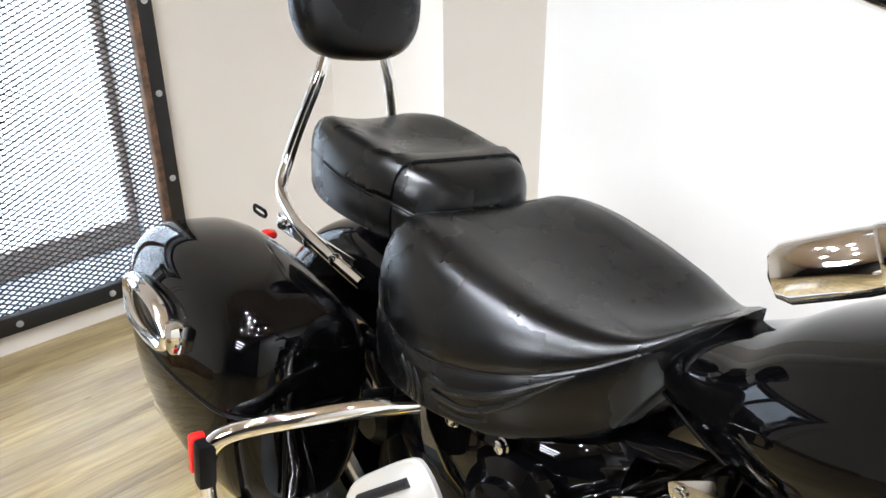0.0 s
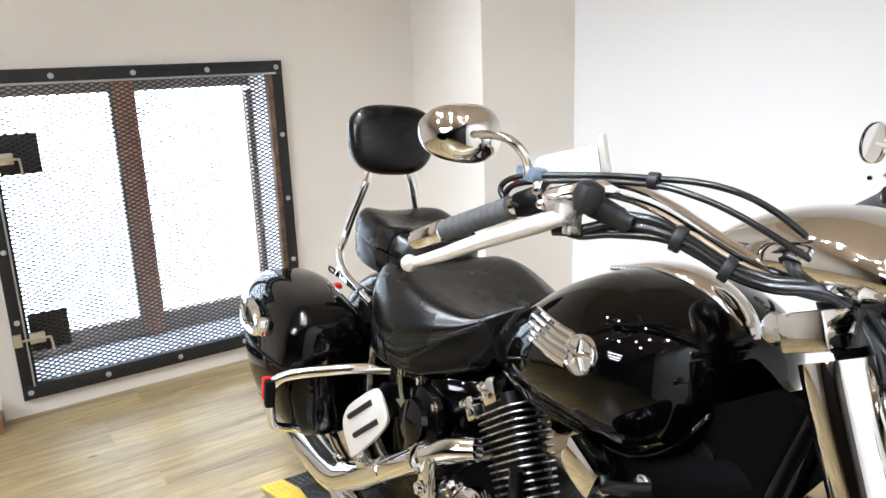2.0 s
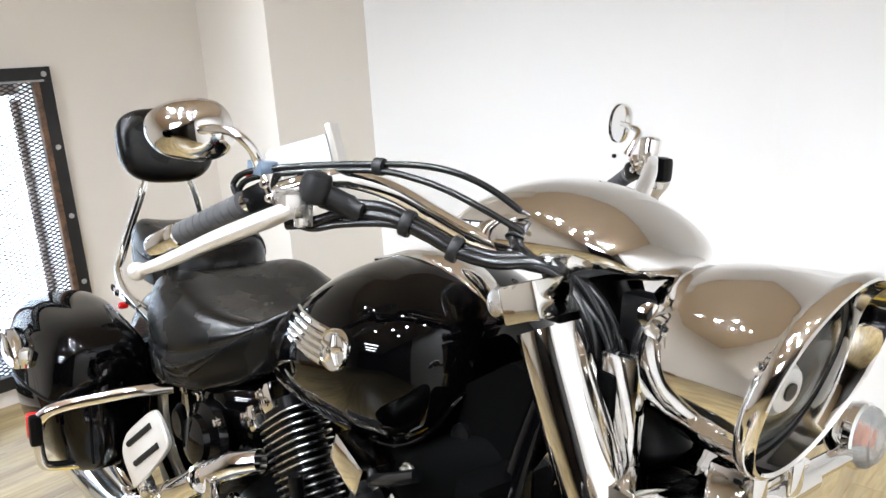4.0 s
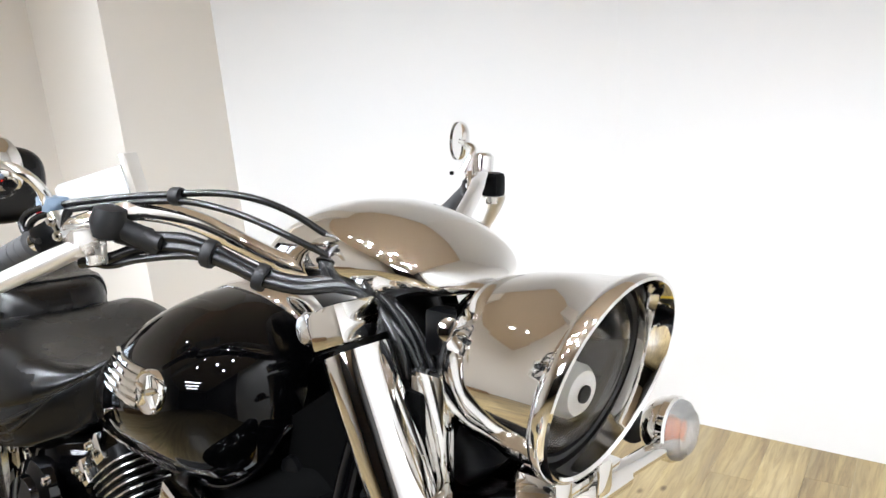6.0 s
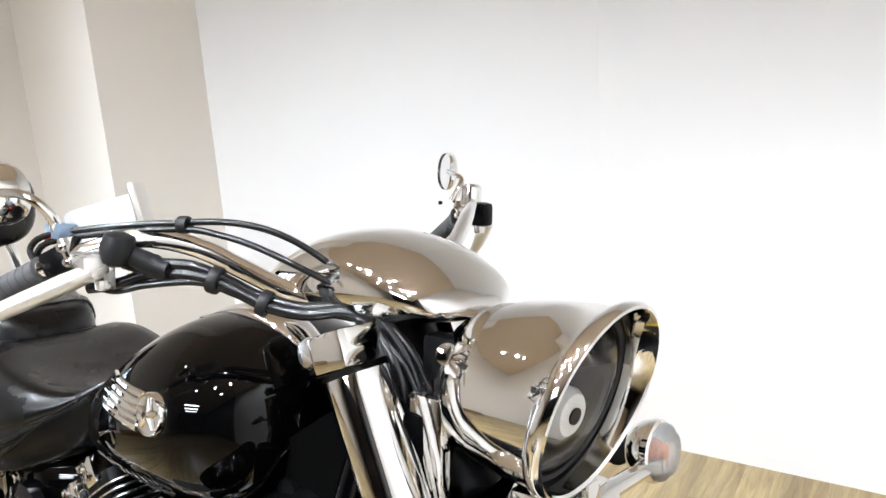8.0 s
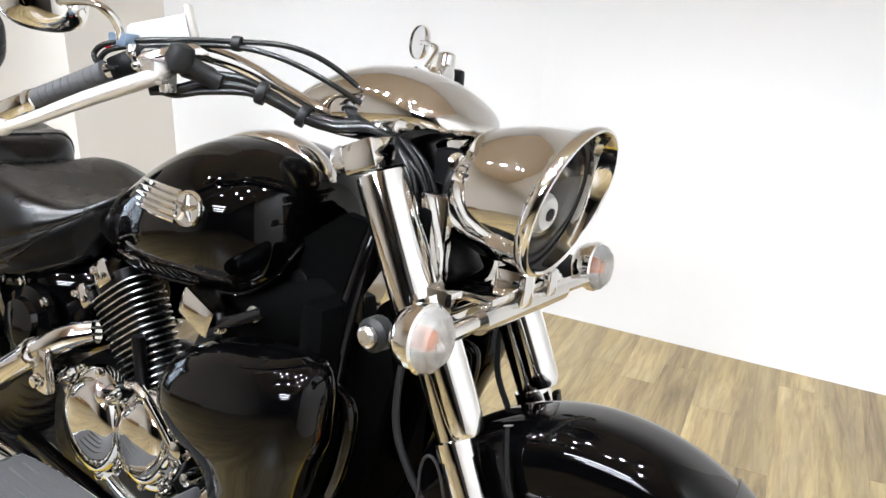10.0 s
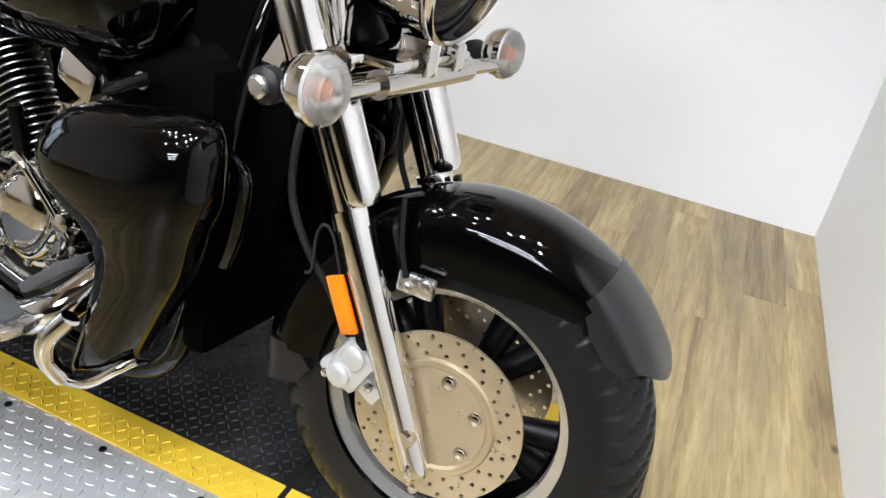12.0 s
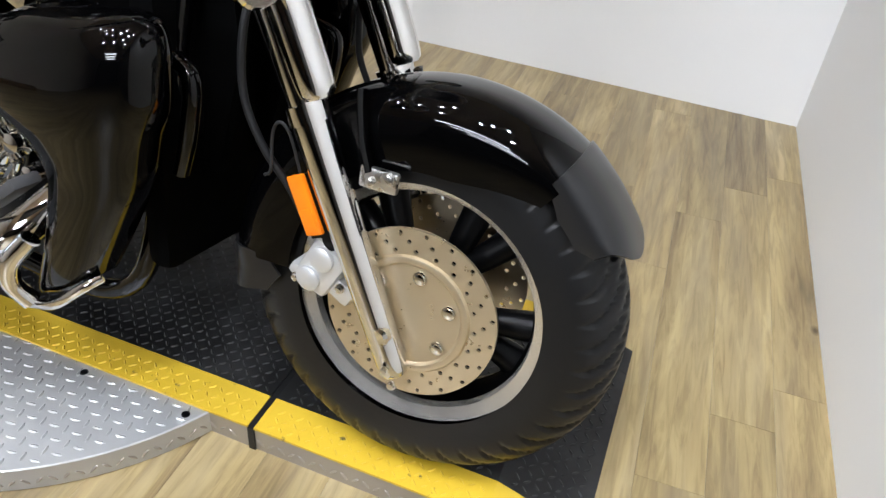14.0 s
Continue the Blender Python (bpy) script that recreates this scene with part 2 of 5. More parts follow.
def add_tube(bm, points, r, n=12, per=6, radii=None, flat=1.0):
    """A pipe along a smoothed path; radii: one for each given point."""
    path = smooth_path(points, per)
    count = len(path)
    rings = []
    t0 = (path[1] - path[0]).normalized()
    up = Vector((0, 0, 1)) if abs(t0.z) < 0.9 else Vector((1, 0, 0))
    side = t0.cross(up).normalized()
    for i, p in enumerate(path):
        t = (path[min(i + 1, count - 1)] - path[max(i - 1, 0)]).normalized()
        side = (side - t * side.dot(t)).normalized()
        top = side.cross(t)
        if radii:
            f = i / (count - 1) * (len(radii) - 1)
            k = min(int(f), len(radii) - 2)
            rr = radii[k] + (radii[k + 1] - radii[k]) * (f - k)
        else:
            rr = r
        rings.append([p + side * (rr * math.cos(a)) + top * (rr * flat * math.sin(a)) for a in (2 * math.pi * j / n for j in range(n))])
    ring_loft(bm, rings)


def add_lathe(bm, profile, m=None, n=32, cap=True):
    """A turned form about local z from (radius, height) pairs."""
    rings = [[Vector((r * math.cos(a), r * math.sin(a), h)) for a in (2 * math.pi * j / n for j in range(n))] for r, h in profile]
    if m is not None:
        rings = [[m @ p for p in r] for r in rings]
    ring_loft(bm, rings, cap=cap)


def superring(x, cy, cz, w, h, n=32, p=2.6, low=None, tilt=0.0):
    """A rounded cross-section across x; low: another exponent below the middle."""
    out = []
    for j in range(n):
        a = 2 * math.pi * j / n
        c, s = math.cos(a), math.sin(a)
        e = 2 / (low if low and s < 0 else p)
        y = w * math.copysign(abs(c) ** e, c)
        z = h * math.copysign(abs(s) ** e, s)
        out.append(Vector((x + tilt * z, cy + y, cz + z)))
    return out


def lerp_rows(rows, per):
    """Smoothly interpolated rows of numbers."""
    return [tuple(v) for v in smooth_rows(rows, per)]


def smooth_rows(rows, per):
    pts = [np.array(r, float) for r in rows]
    ext = [2 * pts[0] - pts[1], *pts, 2 * pts[-1] - pts[-2]]
    out = []
    for i in range(1, len(ext) - 2):
        p0, p1, p2, p3 = ext[i - 1:i + 3]
        for k in range(per):
            t = k / per
            out.append(0.5 * (2 * p1 + (p2 - p0) * t + (2 * p0 - 5 * p1 + 4 * p2 - p3) * t * t + (3 * p1 - p0 - 3 * p2 + p3) * t ** 3))
    out.append(pts[-1])
    return out


def bolt(bm, p, axis, r=0.008, h=0.006):
    m = Matrix.Translation(p) @ Vector(axis).to_track_quat("Z", "Y").to_matrix().to_4x4()
    add_lathe(bm, [(r * 1.25, 0), (r * 1.25, h * 0.35), (r, h * 0.4), (r * 0.95, h * 0.9), (r * 0.7, h)], m, 10)


def part(name, bm, material, parent=None, label="", smooth=40):
    me = bpy.data.meshes.new(name)
    bmesh.ops.recalc_face_normals(bm, faces=bm.faces)
    bm.to_mesh(me)
    bm.free()
    me.materials.append(material)
    if smooth:
        me.polygons.foreach_set("use_smooth", [True] * len(me.polygons))
        me.set_sharp_from_angle(angle=radians(smooth))
    ob = new(name, me)
    if parent is not None:
        ob.parent = parent
    if label:
        tagged(ob, label)
    return ob


def made(name, fill, material, parent=None, label="", smooth=40):
    bm = bmesh.new()
    fill(bm)
    return part(name, bm, material, parent, label, smooth)


def box_part(name, c, s, material, parent=None, label="", bevel=0.0, m=None):
    bm = bmesh.new()
    add_box(bm, c, s, m, bevel)
    return part(name, bm, material, parent, label, 30 if bevel else 0)


def tube_part(name, points, r, material, parent=None, label="", n=12, per=6, radii=None, flat=1.0):
    bm = bmesh.new()
    add_tube(bm, points, r, n, per, radii, flat)
    return part(name, bm, material, parent, label)


def lathe_part(name, profile, m, material, parent=None, label="", n=32, cap=True):
    bm = bmesh.new()
    add_lathe(bm, profile, m, n, cap)
    return part(name, bm, material, parent, label, 35)


def thing(name, label, category, m=None, group=""):
    ob = new(name)
    if m is not None:
        ob.matrix_world = m
    return tagged(ob, label, category, group)


def facing(p, axis, up="Y"):
    return Matrix.Translation(p) @ Vector(axis).normalized().to_track_quat("Z", up).to_matrix().to_4x4()


def structure(ob, label, category):
    return tagged(ob, label, category, kind="structure")


# ---- room ----
WX, EX, NY, SY, TOP = -2.15, 1.583, 2.50, -6.2, 2.7
WY0, WY1, WZ0, WZ1 = 0.172, 1.312, 0.066, 1.279


WT = 0.42
structure(box_part("floor", ((WX + EX) / 2, (NY + SY) / 2, -0.054), (EX - WX + 1.2, NY - SY + 0.8, 0.1), M_SUBFLOOR), "wood-look vinyl plank floor with knots and grey streaks", "floor")
structure(box_part("ceiling", ((WX + EX) / 2, (NY + SY) / 2, TOP + 0.05), (EX - WX + 0.6, NY - SY + 0.8, 0.1), M_CEILING), "plain brown board ceiling", "ceiling")
structure(box_part("wall_east", (EX + 0.06, (2.49 - 1.0) / 2, TOP / 2), (0.12, 2.49 + 1.0, TOP), M_WALL), "plain white painted wall in front of the motorcycle", "wall")
# Unseen stretch added in a dark colour to keep white out of reflections.
structure(box_part("wall_east_far", (EX + 0.06, (SY - 1.0) / 2, TOP / 2), (0.12, -1.0 - SY, TOP), M_DARKWALL), "unseen dark wall, added to darken the reflections", "wall")
structure(box_part("wall_south", ((WX + EX) / 2, SY - 0.06, TOP / 2), (EX - WX + 0.4, 0.12, TOP), M_DARKWALL), "unseen dark wall, added to darken the reflections", "wall")


def prism(name, foot, label, paint):
    """An upright wall on a footprint of corners."""
    bm = bmesh.new()
    ring_loft(bm, [[Vector((x, y, z)) for x, y in foot] for z in (0.0, TOP)])
    return structure(part(name, bm, paint, None, "", 0), label, "wall")


# the wall runs a little askew to the room; its western stretch comes forward towards the column
COL, KINK = (-1.41, 2.30), (0.15, 2.572)
prism("wall_north", [KINK, (EX, 2.496), (EX + 0.12, 2.49), (EX + 0.12, 2.7), (KINK[0], 2.7)], "plain white painted wall behind the motorcycle", M_WALL)
prism("wall_angled", [COL, KINK, (KINK[0], 2.7), (COL[0], 2.7)], "slightly angled stretch of the white painted wall", M_WALL)
prism("wall_column", [(WX, 1.975), (-1.402, 1.812), COL, (COL[0], 2.7), (WX, 2.7)], "boxed-out cream column beside the white wall", M_BEIGE)

NICHE = 0.1


def west_wall(bm):
    o = 0.03
    y0, y1, z0, z1 = WY0 + o, WY1 - o, WZ0 + o, WZ1 - o
    xc = WX - WT / 2
    add_box(bm, (xc, (NICHE + y0) / 2, TOP / 2), (WT, y0 - NICHE, TOP))
    add_box(bm, (xc - 0.06, (SY + NICHE) / 2, TOP / 2), (WT - 0.12, NICHE - SY, TOP))
    add_box(bm, (xc, (y1 + 2.7) / 2, TOP / 2), (WT, 2.7 - y1, TOP))
    add_box(bm, (xc, (y0 + y1) / 2, z0 / 2), (WT, y1 - y0, z0))
    add_box(bm, (xc, (y0 + y1) / 2, (z1 + TOP) / 2), (WT, y1 - y0, TOP - z1))


structure(made("wall_west", west_wall, M_CREAM, None, "", 0), "warm white painted wall with a barred window opening", "wall")

# window: steel frame, expanded mesh, mullion, hinges
window = thing("window_1", "black steel frame with expanded metal mesh over a bright window", "window", pose(WX, 0, 0))
tagged(window, kind="structure")
FW = 0.055
ym, zm = (WY0 + WY1) / 2, (WZ0 + WZ1) / 2
box_part("frame_top", (0.004, ym, WZ1 - FW / 2), (0.03, WY1 - WY0, FW), M_STEEL, window, "", 0.002)
box_part("frame_bottom", (0.004, ym, WZ0 + FW / 2), (0.03, WY1 - WY0, FW), M_STEEL, window, "", 0.002)
box_part("frame_side", (0.004, WY0 + FW / 2, zm), (0.03, FW, WZ1 - WZ0 - 2 * FW), M_STEEL, window, "", 0.002)
box_part("frame_side", (0.004, WY1 - FW / 2, zm), (0.03, FW, WZ1 - WZ0 - 2 * FW), M_STEEL, window, "", 0.002)
box_part("wooden_liner", (0.006, WY1 - FW - 0.004, zm), (0.036, 0.022, WZ1 - WZ0 - 2 * FW), M_OLDWOOD, window, "worn brown wooden strip inside the frame", 0.002)
GX = -0.33
box_part("mullion", (GX + 0.02, 0.737, zm), (0.05, 0.085, WZ1 - WZ0 - 0.06), M_MULLION, window, "reddish brown vertical window bar", 0.004)
box_part("mullion_edge", (GX + 0.03, 0.686, zm), (0.03, 0.016, WZ1 - WZ0 - 0.06), M_RAIL, window, "", 0.003)
box_part("bottom_rail", (GX + 0.015, ym, 0.144), (0.04, WY1 - WY0 - 0.07, 0.1), M_RAIL, window, "grey-brown lower window rail", 0.004)
box_part("top_rail", (GX + 0.015, ym, 1.211), (0.04, WY1 - WY0 - 0.07, 0.07), M_RAIL, window, "", 0.004)
box_part("side_rail", (GX + 0.015, 1.268, zm), (0.04, 0.025, WZ1 - WZ0 - 0.25), M_RAIL, window, "", 0.004)
box_part("side_rail", (GX + 0.015, 0.22, zm), (0.04, 0.03, WZ1 - WZ0 - 0.25), M_RAIL, window, "", 0.004)
box_part("sill", (-0.17, ym, WZ0 + 0.036), (0.29, WY1 - WY0 - 0.07, 0.012), M_SILL, window, "pale grey dusty window sill", 0.002)
pane = box_part("pane", (GX - 0.004, ym, zm), (0.004, WY1 - WY0 - 0.06, WZ1 - WZ0 - 0.06), M_GLASS, window)
pane.visible_shadow = False
box_part("backdrop", (WX - 0.95, ym, 1.0), (0.02, 5.5, 4.6), M_OUTSIDE)
structure(bpy.data.objects["backdrop"], "bright overcast daylight outside the window", "backdrop")
for by, bz in ((WY0 + 0.022, 1.236), (0.439, 1.252), (0.718, 1.252), (0.997, 1.252), (1.286, 1.252), (1.289, 0.972), (1.289, 0.696), (1.289, 0.42), (1.289, 0.144), (0.195, 0.908), (0.195, 0.643), (0.195, 0.374), (0.198, 0.093), (0.472, 0.093), (0.754, 0.093), (1.031, 0.093), (1.281, 0.089)):
    bm_ = bmesh.new()
    bolt(bm_, (0.019, by, bz), (1, 0, 0), 0.0085, 0.007)
    part("frame_bolt", bm_, M_ALU, window)
tube_part("locking_rod", [(0.027, 0.214, 1.226), (0.027, 0.214, 0.12)], 0.0035, M_ALU, window, "thin bright steel rod", 8)
tube_part("top_rod", [(0.026, 0.193, WZ1 - FW + 0.004), (0.026, 1.28, WZ1 - FW + 0.004)], 0.004, M_ALU, window, "thin bright steel rod", 8)
for pz in (0.984, 0.317):
    box_part("lock_plate", (-0.012, 0.30, pz), (0.004, 0.135, 0.145), M_STEEL, window, "square black steel backing plate", 0.001)
    bm_ = bmesh.new()
    add_box(bm_, (0.027, 0.252, pz - 0.01), (0.016, 0.052, 0.04), None, 0.003)
    add_box(bm_, (0.025, 0.185, pz - 0.01), (0.012, 0.03, 0.05), None, 0.003)
    part("bolt_keeper", bm_, M_BRASS, window, "dull zinc bolt keeper")
    tube_part("slide_bolt", [(0.038, 0.2, pz - 0.01), (0.038, 0.285, pz - 0.012), (0.04, 0.295, pz - 0.02), (0.04, 0.298, pz - 0.065)], 0.0045, M_BRASS, window, n=8)


def window_mesh(bm):
    """Expanded metal: diamonds of thin strands."""
    y0, y1, z0, z1 = WY0 + FW - 0.01, WY1 - FW + 0.01, WZ0 + FW - 0.01, WZ1 - FW + 0.01
    pw, ph, w, th = 0.034, 0.0165, 0.0023, 0.0018
    for sign in (1, -1):
        slope = sign * ph / pw
        k0 = int(((z0 - z1) - abs(slope) * (y1 - y0)) / ph) - 1
        for k in range(k0, -k0 + 1):
            za = z0 + k * ph
            pts = []
            for y in (y0, y1):
                pts.append((y, za + slope * (y - y0)))
            (ya, a), (yb, b) = pts
            if max(a, b) < z0 or min(a, b) > z1:
                continue

            def clip(lim):
                return y0 + (lim - za) / slope
            lo, hi = sorted((clip(z0), clip(z1)))
            ya, yb = max(y0, lo), min(y1, hi)
            if yb - ya < 0.004:
                continue
            a, b = za + slope * (ya - y0), za + slope * (yb - y0)
            x = -0.006 + sign * 0.0005
            v = [bm.verts.new((x + dx, yy, zz + dz)) for yy, zz in ((ya, a), (yb, b)) for dx, dz in ((-th, -w), (th, -w), (th, w), (-th, w))]
            for f in ((0, 1, 5, 4), (1, 2, 6, 5), (2, 3, 7, 6), (3, 0, 4, 7)):
                bm.faces.new([v[i] for i in f])


bm_ = bmesh.new()
window_mesh(bm_)
tagged(part("mesh", bm_, M_MESH, window, "black expanded metal mesh", 0), kind="stuff")

# doorway beside the window: wooden threshold, floor bolt with its rods
threshold = tagged(box_part("threshold_block", (-2.105, -0.42, 0.045), (0.14, 1.02, 0.09), M_THRESH, None, "", 0.004), "rough brown wooden threshold block on the floor", "threshold")
bolt_set = thing("door_bolt", "steel floor bolt with two thin vertical rods", "bolt", pose(-2.165, 0.01, 0.09))
box_part("bolt_plate", (0.02, 0.02, 0.012), (0.075, 0.075, 0.024), M_ALU, bolt_set, "", 0.004)
box_part("bolt_keep", (0.02, 0.02, 0.045), (0.045, 0.04, 0.04), M_BRASS, bolt_set, "", 0.006)
for dy in (-0.012, 0.03):
    tube_part("rod", [(0.01, dy, 0.03), (0.01, dy, 1.1)], 0.006, M_ALU, bolt_set, n=8)

# platform
PT = 0.057
PY0, PY1, PX0, PX1 = 0.64, 1.175, -0.97, 1.018
RAMP = 0.155


def lug_field(name, material, parent, inside, x0, x1, y0, y1, z, pitch=0.0175, label="", rise=0.0022, turn=45):
    """Raised tread lugs in a basket pattern: lozenges turned by 90 degrees in turn."""
    verts, faces = [], []
    nx, ny = int((x1 - x0) / pitch) + 1, int((y1 - y0) / pitch) + 1
    for i in range(nx):
        for j in range(ny):
            cx, cy = x0 + (i + 0.5) * pitch, y0 + (j + 0.5) * pitch
            if not inside(cx, cy):
                continue
            a = radians(turn if (i + j) % 2 else turn - 90)
            ux, uy = math.cos(a), math.sin(a)
            b = len(verts)
            k = pitch * 0.95
            for l, w, h in ((0.46, 0, 0), (0.17, 0.13, 0), (-0.17, 0.13, 0), (-0.46, 0, 0), (-0.17, -0.13, 0), (0.17, -0.13, 0), (0.31, 0, 1), (-0.31, 0, 1)):
                verts.append((cx + k * (l * ux - w * uy), cy + k * (l * uy + w * ux), z + rise * h))
            faces += [(b, b + 1, b + 6), (b + 1, b + 2, b + 7, b + 6), (b + 2, b + 3, b + 7), (b + 3, b + 4, b + 7), (b + 4, b + 5, b + 6, b + 7), (b + 5, b, b + 6)]
    me = bpy.data.meshes.new(name)
    me.from_pydata(verts, [], faces)
    me.materials.append(material)
    ob = new(name, me)
    ob.parent = parent
    return tagged(ob, label, kind="stuff")


def side_lugs(name, material, parent, place, length, height, pitch=0.02):
    """The same lugs on an upright strip; place(u, v, out) gives the point."""
    verts, faces = [], []
    for i in range(int(length / pitch)):
        for j in range(max(1, int(height / pitch))):
            u, v = (i + 0.5) * pitch, (j + 0.5) * pitch + 0.01
            a = radians(45 if (i + j) % 2 else -45)
            b = len(verts)
            for l, w, h in ((0.0095, 0, 0), (0.003, 0.0029, 0), (-0.003, 0.0029, 0), (-0.0095, 0, 0), (-0.003, -0.0029, 0), (0.003, -0.0029, 0), (0.007, 0, 0.002), (-0.007, 0, 0.002)):
                verts.append(place(u + l * math.cos(a) - w * math.sin(a), v + l * math.sin(a) + w * math.cos(a), h))
            faces += [(b, b + 1, b + 6), (b + 1, b + 2, b + 7, b + 6), (b + 2, b + 3, b + 7), (b + 3, b + 4, b + 7), (b + 4, b + 5, b + 6, b + 7), (b + 5, b, b + 6)]
    me = bpy.data.meshes.new(name)
    me.from_pydata(verts, [], faces)
    me.materials.append(material)
    ob = new(name, me)
    ob.parent = parent
    return tagged(ob, kind="stuff")


YB = 0.074
platform = thing("display_platform", "low black diamond-plate platform with yellow painted edges and ramped ends", "platform", pose(0.5, 0.64, 0) @ pose(0, 0, 0, 0, 0, -2.4) @ pose(-0.5, -0.64, 0))


def deck_strip(name, x0, x1, z0, z1, y0, y1, material, parent, label, th=0.005):
    """A plate that may slope along x."""
    bm = bmesh.new()
    ring_loft(bm, [[Vector((x, y, z + d)) for y, d in ((y0, -th), (y1, -th), (y1, 0), (y0, 0))] for x, z in ((x0, z0), (x1, z1))])
    return part(name, bm, material, parent, label, 0)


for x0, x1, z0, z1, end in ((PX0, 0.594, PT, PT, False), (0.606, PX1, PT, PT, False), (PX1, PX1 + RAMP, PT, 0.007, True), (PX0 - RAMP, PX0, 0.007, PT, True)):
    bm_ = bmesh.new()
    ring_loft(bm_, [[Vector((x, y, z)) for y, z in ((PY0 + 0.002, 0), (PY1 - 0.002, 0), (PY1 - 0.002, z - 0.005), (PY0 + 0.002, z - 0.005))] for x, z in ((x0, z0), (x1, z1))])
    section = part("section", bm_, M_SKIRT, platform, "sloping end of the platform" if end else "platform section with bare diamond-plate sides", 0)
    deck_strip("deck_plate", x0, x1, z0, z1, PY0 + YB, PY1 - YB, M_PLATE, section, "worn black diamond plate")
    deck_strip("yellow_edge", x0, x1, z0, z1, PY0, PY0 + YB - 0.001, M_YELLOW, section, "chipped yellow painted edge")
    deck_strip("yellow_edge" if not end else "edge_plate", x0, x1, z0, z1, PY1 - YB + 0.001, PY1, M_PLATE if end else M_YELLOW, section, "worn black diamond plate" if end else "chipped yellow painted edge")
    slope = (z1 - z0) / (x1 - x0)
    for nm, mat, ya, yb in (("deck_tread", M_LUG, PY0 + YB + 0.002, PY1 - YB), ("edge_tread", M_YELLOW, PY0 + 0.004, PY0 + YB - 0.006)):
        tread = lug_field(nm, mat, section, lambda x, y: x0 + 0.012 < x < x1 - 0.012 and ya + 0.008 < y < yb - 0.008, x0, x1, ya, yb, 0.0)
        for v in tread.data.vertices:
            v.co.z += z0 + slope * (v.co.x - x0)
    if not end:
        side_lugs("side_tread", M_SKIRT, section, lambda u, v, h: (x0 + u, PY0 + 0.002 - h, v), x1 - x0 - 0.01, PT - 0.02)
box_part("gap_seal", (0.60, (PY0 + PY1) / 2, PT / 2 - 0.001), (0.012, PY1 - PY0 + 0.004, PT - 0.003), M_RUBBER, platform, "black rubber strip between the sections")

TC, TR, TZ = (0.03, 0.90), 0.55, 0.051
turntable = thing("turntable", "bare aluminium diamond-plate turntable under the platform", "turntable", pose(TC[0], TC[1], 0))
lathe_part("turntable_plate", [(TR - 0.002, 0.0), (TR, 0.002), (TR, TZ - 0.002), (TR - 0.002, TZ)], None, M_ALU, turntable, "", 120)
lug_field("plate_tread", M_ALU, turntable, lambda x, y: x * x + y * y < (TR - 0.012) ** 2 and y < -0.2, -TR, TR, -TR, -0.2, TZ, 0.0225, rise=0.002, turn=8)
side_lugs("rim_tread", M_SKIRT, turntable, lambda u, v, h: ((TR + h) * math.cos(math.pi * 1.02 + u / TR), (TR + h) * math.sin(math.pi * 1.02 + u / TR), v), TR * math.pi * 0.9, TZ - 0.015)
for rx, ry in ((0.264, 0.634), (0.483, 0.621), (0.038, 0.640), (-0.2, 0.655)):
    bm_ = bmesh.new()
    bolt(bm_, (rx - TC[0], ry - TC[1], TZ), (0, 0, 1), 0.006, 0.003)
    part("plate_rivet", bm_, M_SATIN, turntable)


def ceiling_spotlight(x, y):
    """A round fitting whose lit glass is seen in the paint and the chrome."""
    fit = thing("ceiling_spotlight", "small round white ceiling spotlight, switched on", "spotlight", pose(x, y, 2.63), "ceiling spotlights")
    lathe_part("housing", [(0.02, 0.07), (0.046, 0.07), (0.046, 0.002), (0.042, -0.002), (0.037, 0.002), (0.036, 0.012)], None, M_WALL, fit, "white painted metal can", 28, cap=False)
    lathe_part("lens", [(0.002, 0.006), (0.034, 0.007), (0.036, 0.009)], None, M_LAMPGLASS, fit, "glowing frosted glass", 24)
    return fit


for lx, ly in SPOTS:
    ceiling_spotlight(lx, ly)

# ---- motorcycle ----
BIKE = Matrix.Translation((0.7156, 0.744, 0.034)) @ pose(0, 0, 0, 0, 0, -9.2) @ pose(0, 0, 0, -6.6, 0, 0)
bike = thing("motorcycle", "black cruiser motorcycle with chrome trim and hard saddlebags", "motorcycle", BIKE)
AX = (0.139, 0, 0.32)
RX = (-1.47, 0, 0.33)


def y_axis(p):
    return Matrix.Translation(p) @ pose(0, 0, 0, 90, 0, 0)


def tyre(name, c, r, w, rim, parent):
    """A tyre with slanted sipes cut into the tread."""
    bm = bmesh.new()
    n = 504
    prof = []
    for k in range(25):
        u = -1 + 2 * k / 24
        yy = w * math.sin(u * math.pi / 2 * 1.02)
        rr = rim + (r - rim) * (math.cos(u * math.pi / 2) ** 0.68 if abs(u) < 1 else 0)
        prof.append((rr, yy))
    rings = []
    for i in range(n):
        a = 2 * math.pi * i / n
        ring = []
        for rr, yy in prof:
            side = abs(yy) / w
            cut = 0.0
            if 0.1 < side < 0.9:
                phase = (i + 26 * side + (0 if yy > 0 else 6)) % 12
                cut = 0.0065 if phase < 2.1 else 0.0
            if abs(side - 0.06) < 0.03:
                cut = 0.004
            lean = math.asin(min(1.0, side))
            q = rr - cut * math.cos(lean)
            yy -= math.copysign(cut * math.sin(lean), yy)
            ring.append(Vector((c[0] + q * math.cos(a), c[1] + yy, c[2] + q * math.sin(a))))
        rings.append(ring)
    rings.append(rings[0])
    vs = [[bm.verts.new(p) for p in ring] for ring in rings[:-1]]
    vs.append(vs[0])
    for ra, rb in zip(vs, vs[1:]):
        for j in range(len(prof) - 1):
            bm.faces.new((ra[j], ra[j + 1], rb[j + 1], rb[j]))
    return part(name, bm, M_TYRE, parent, "black rubber tyre with slanted tread grooves", 50)


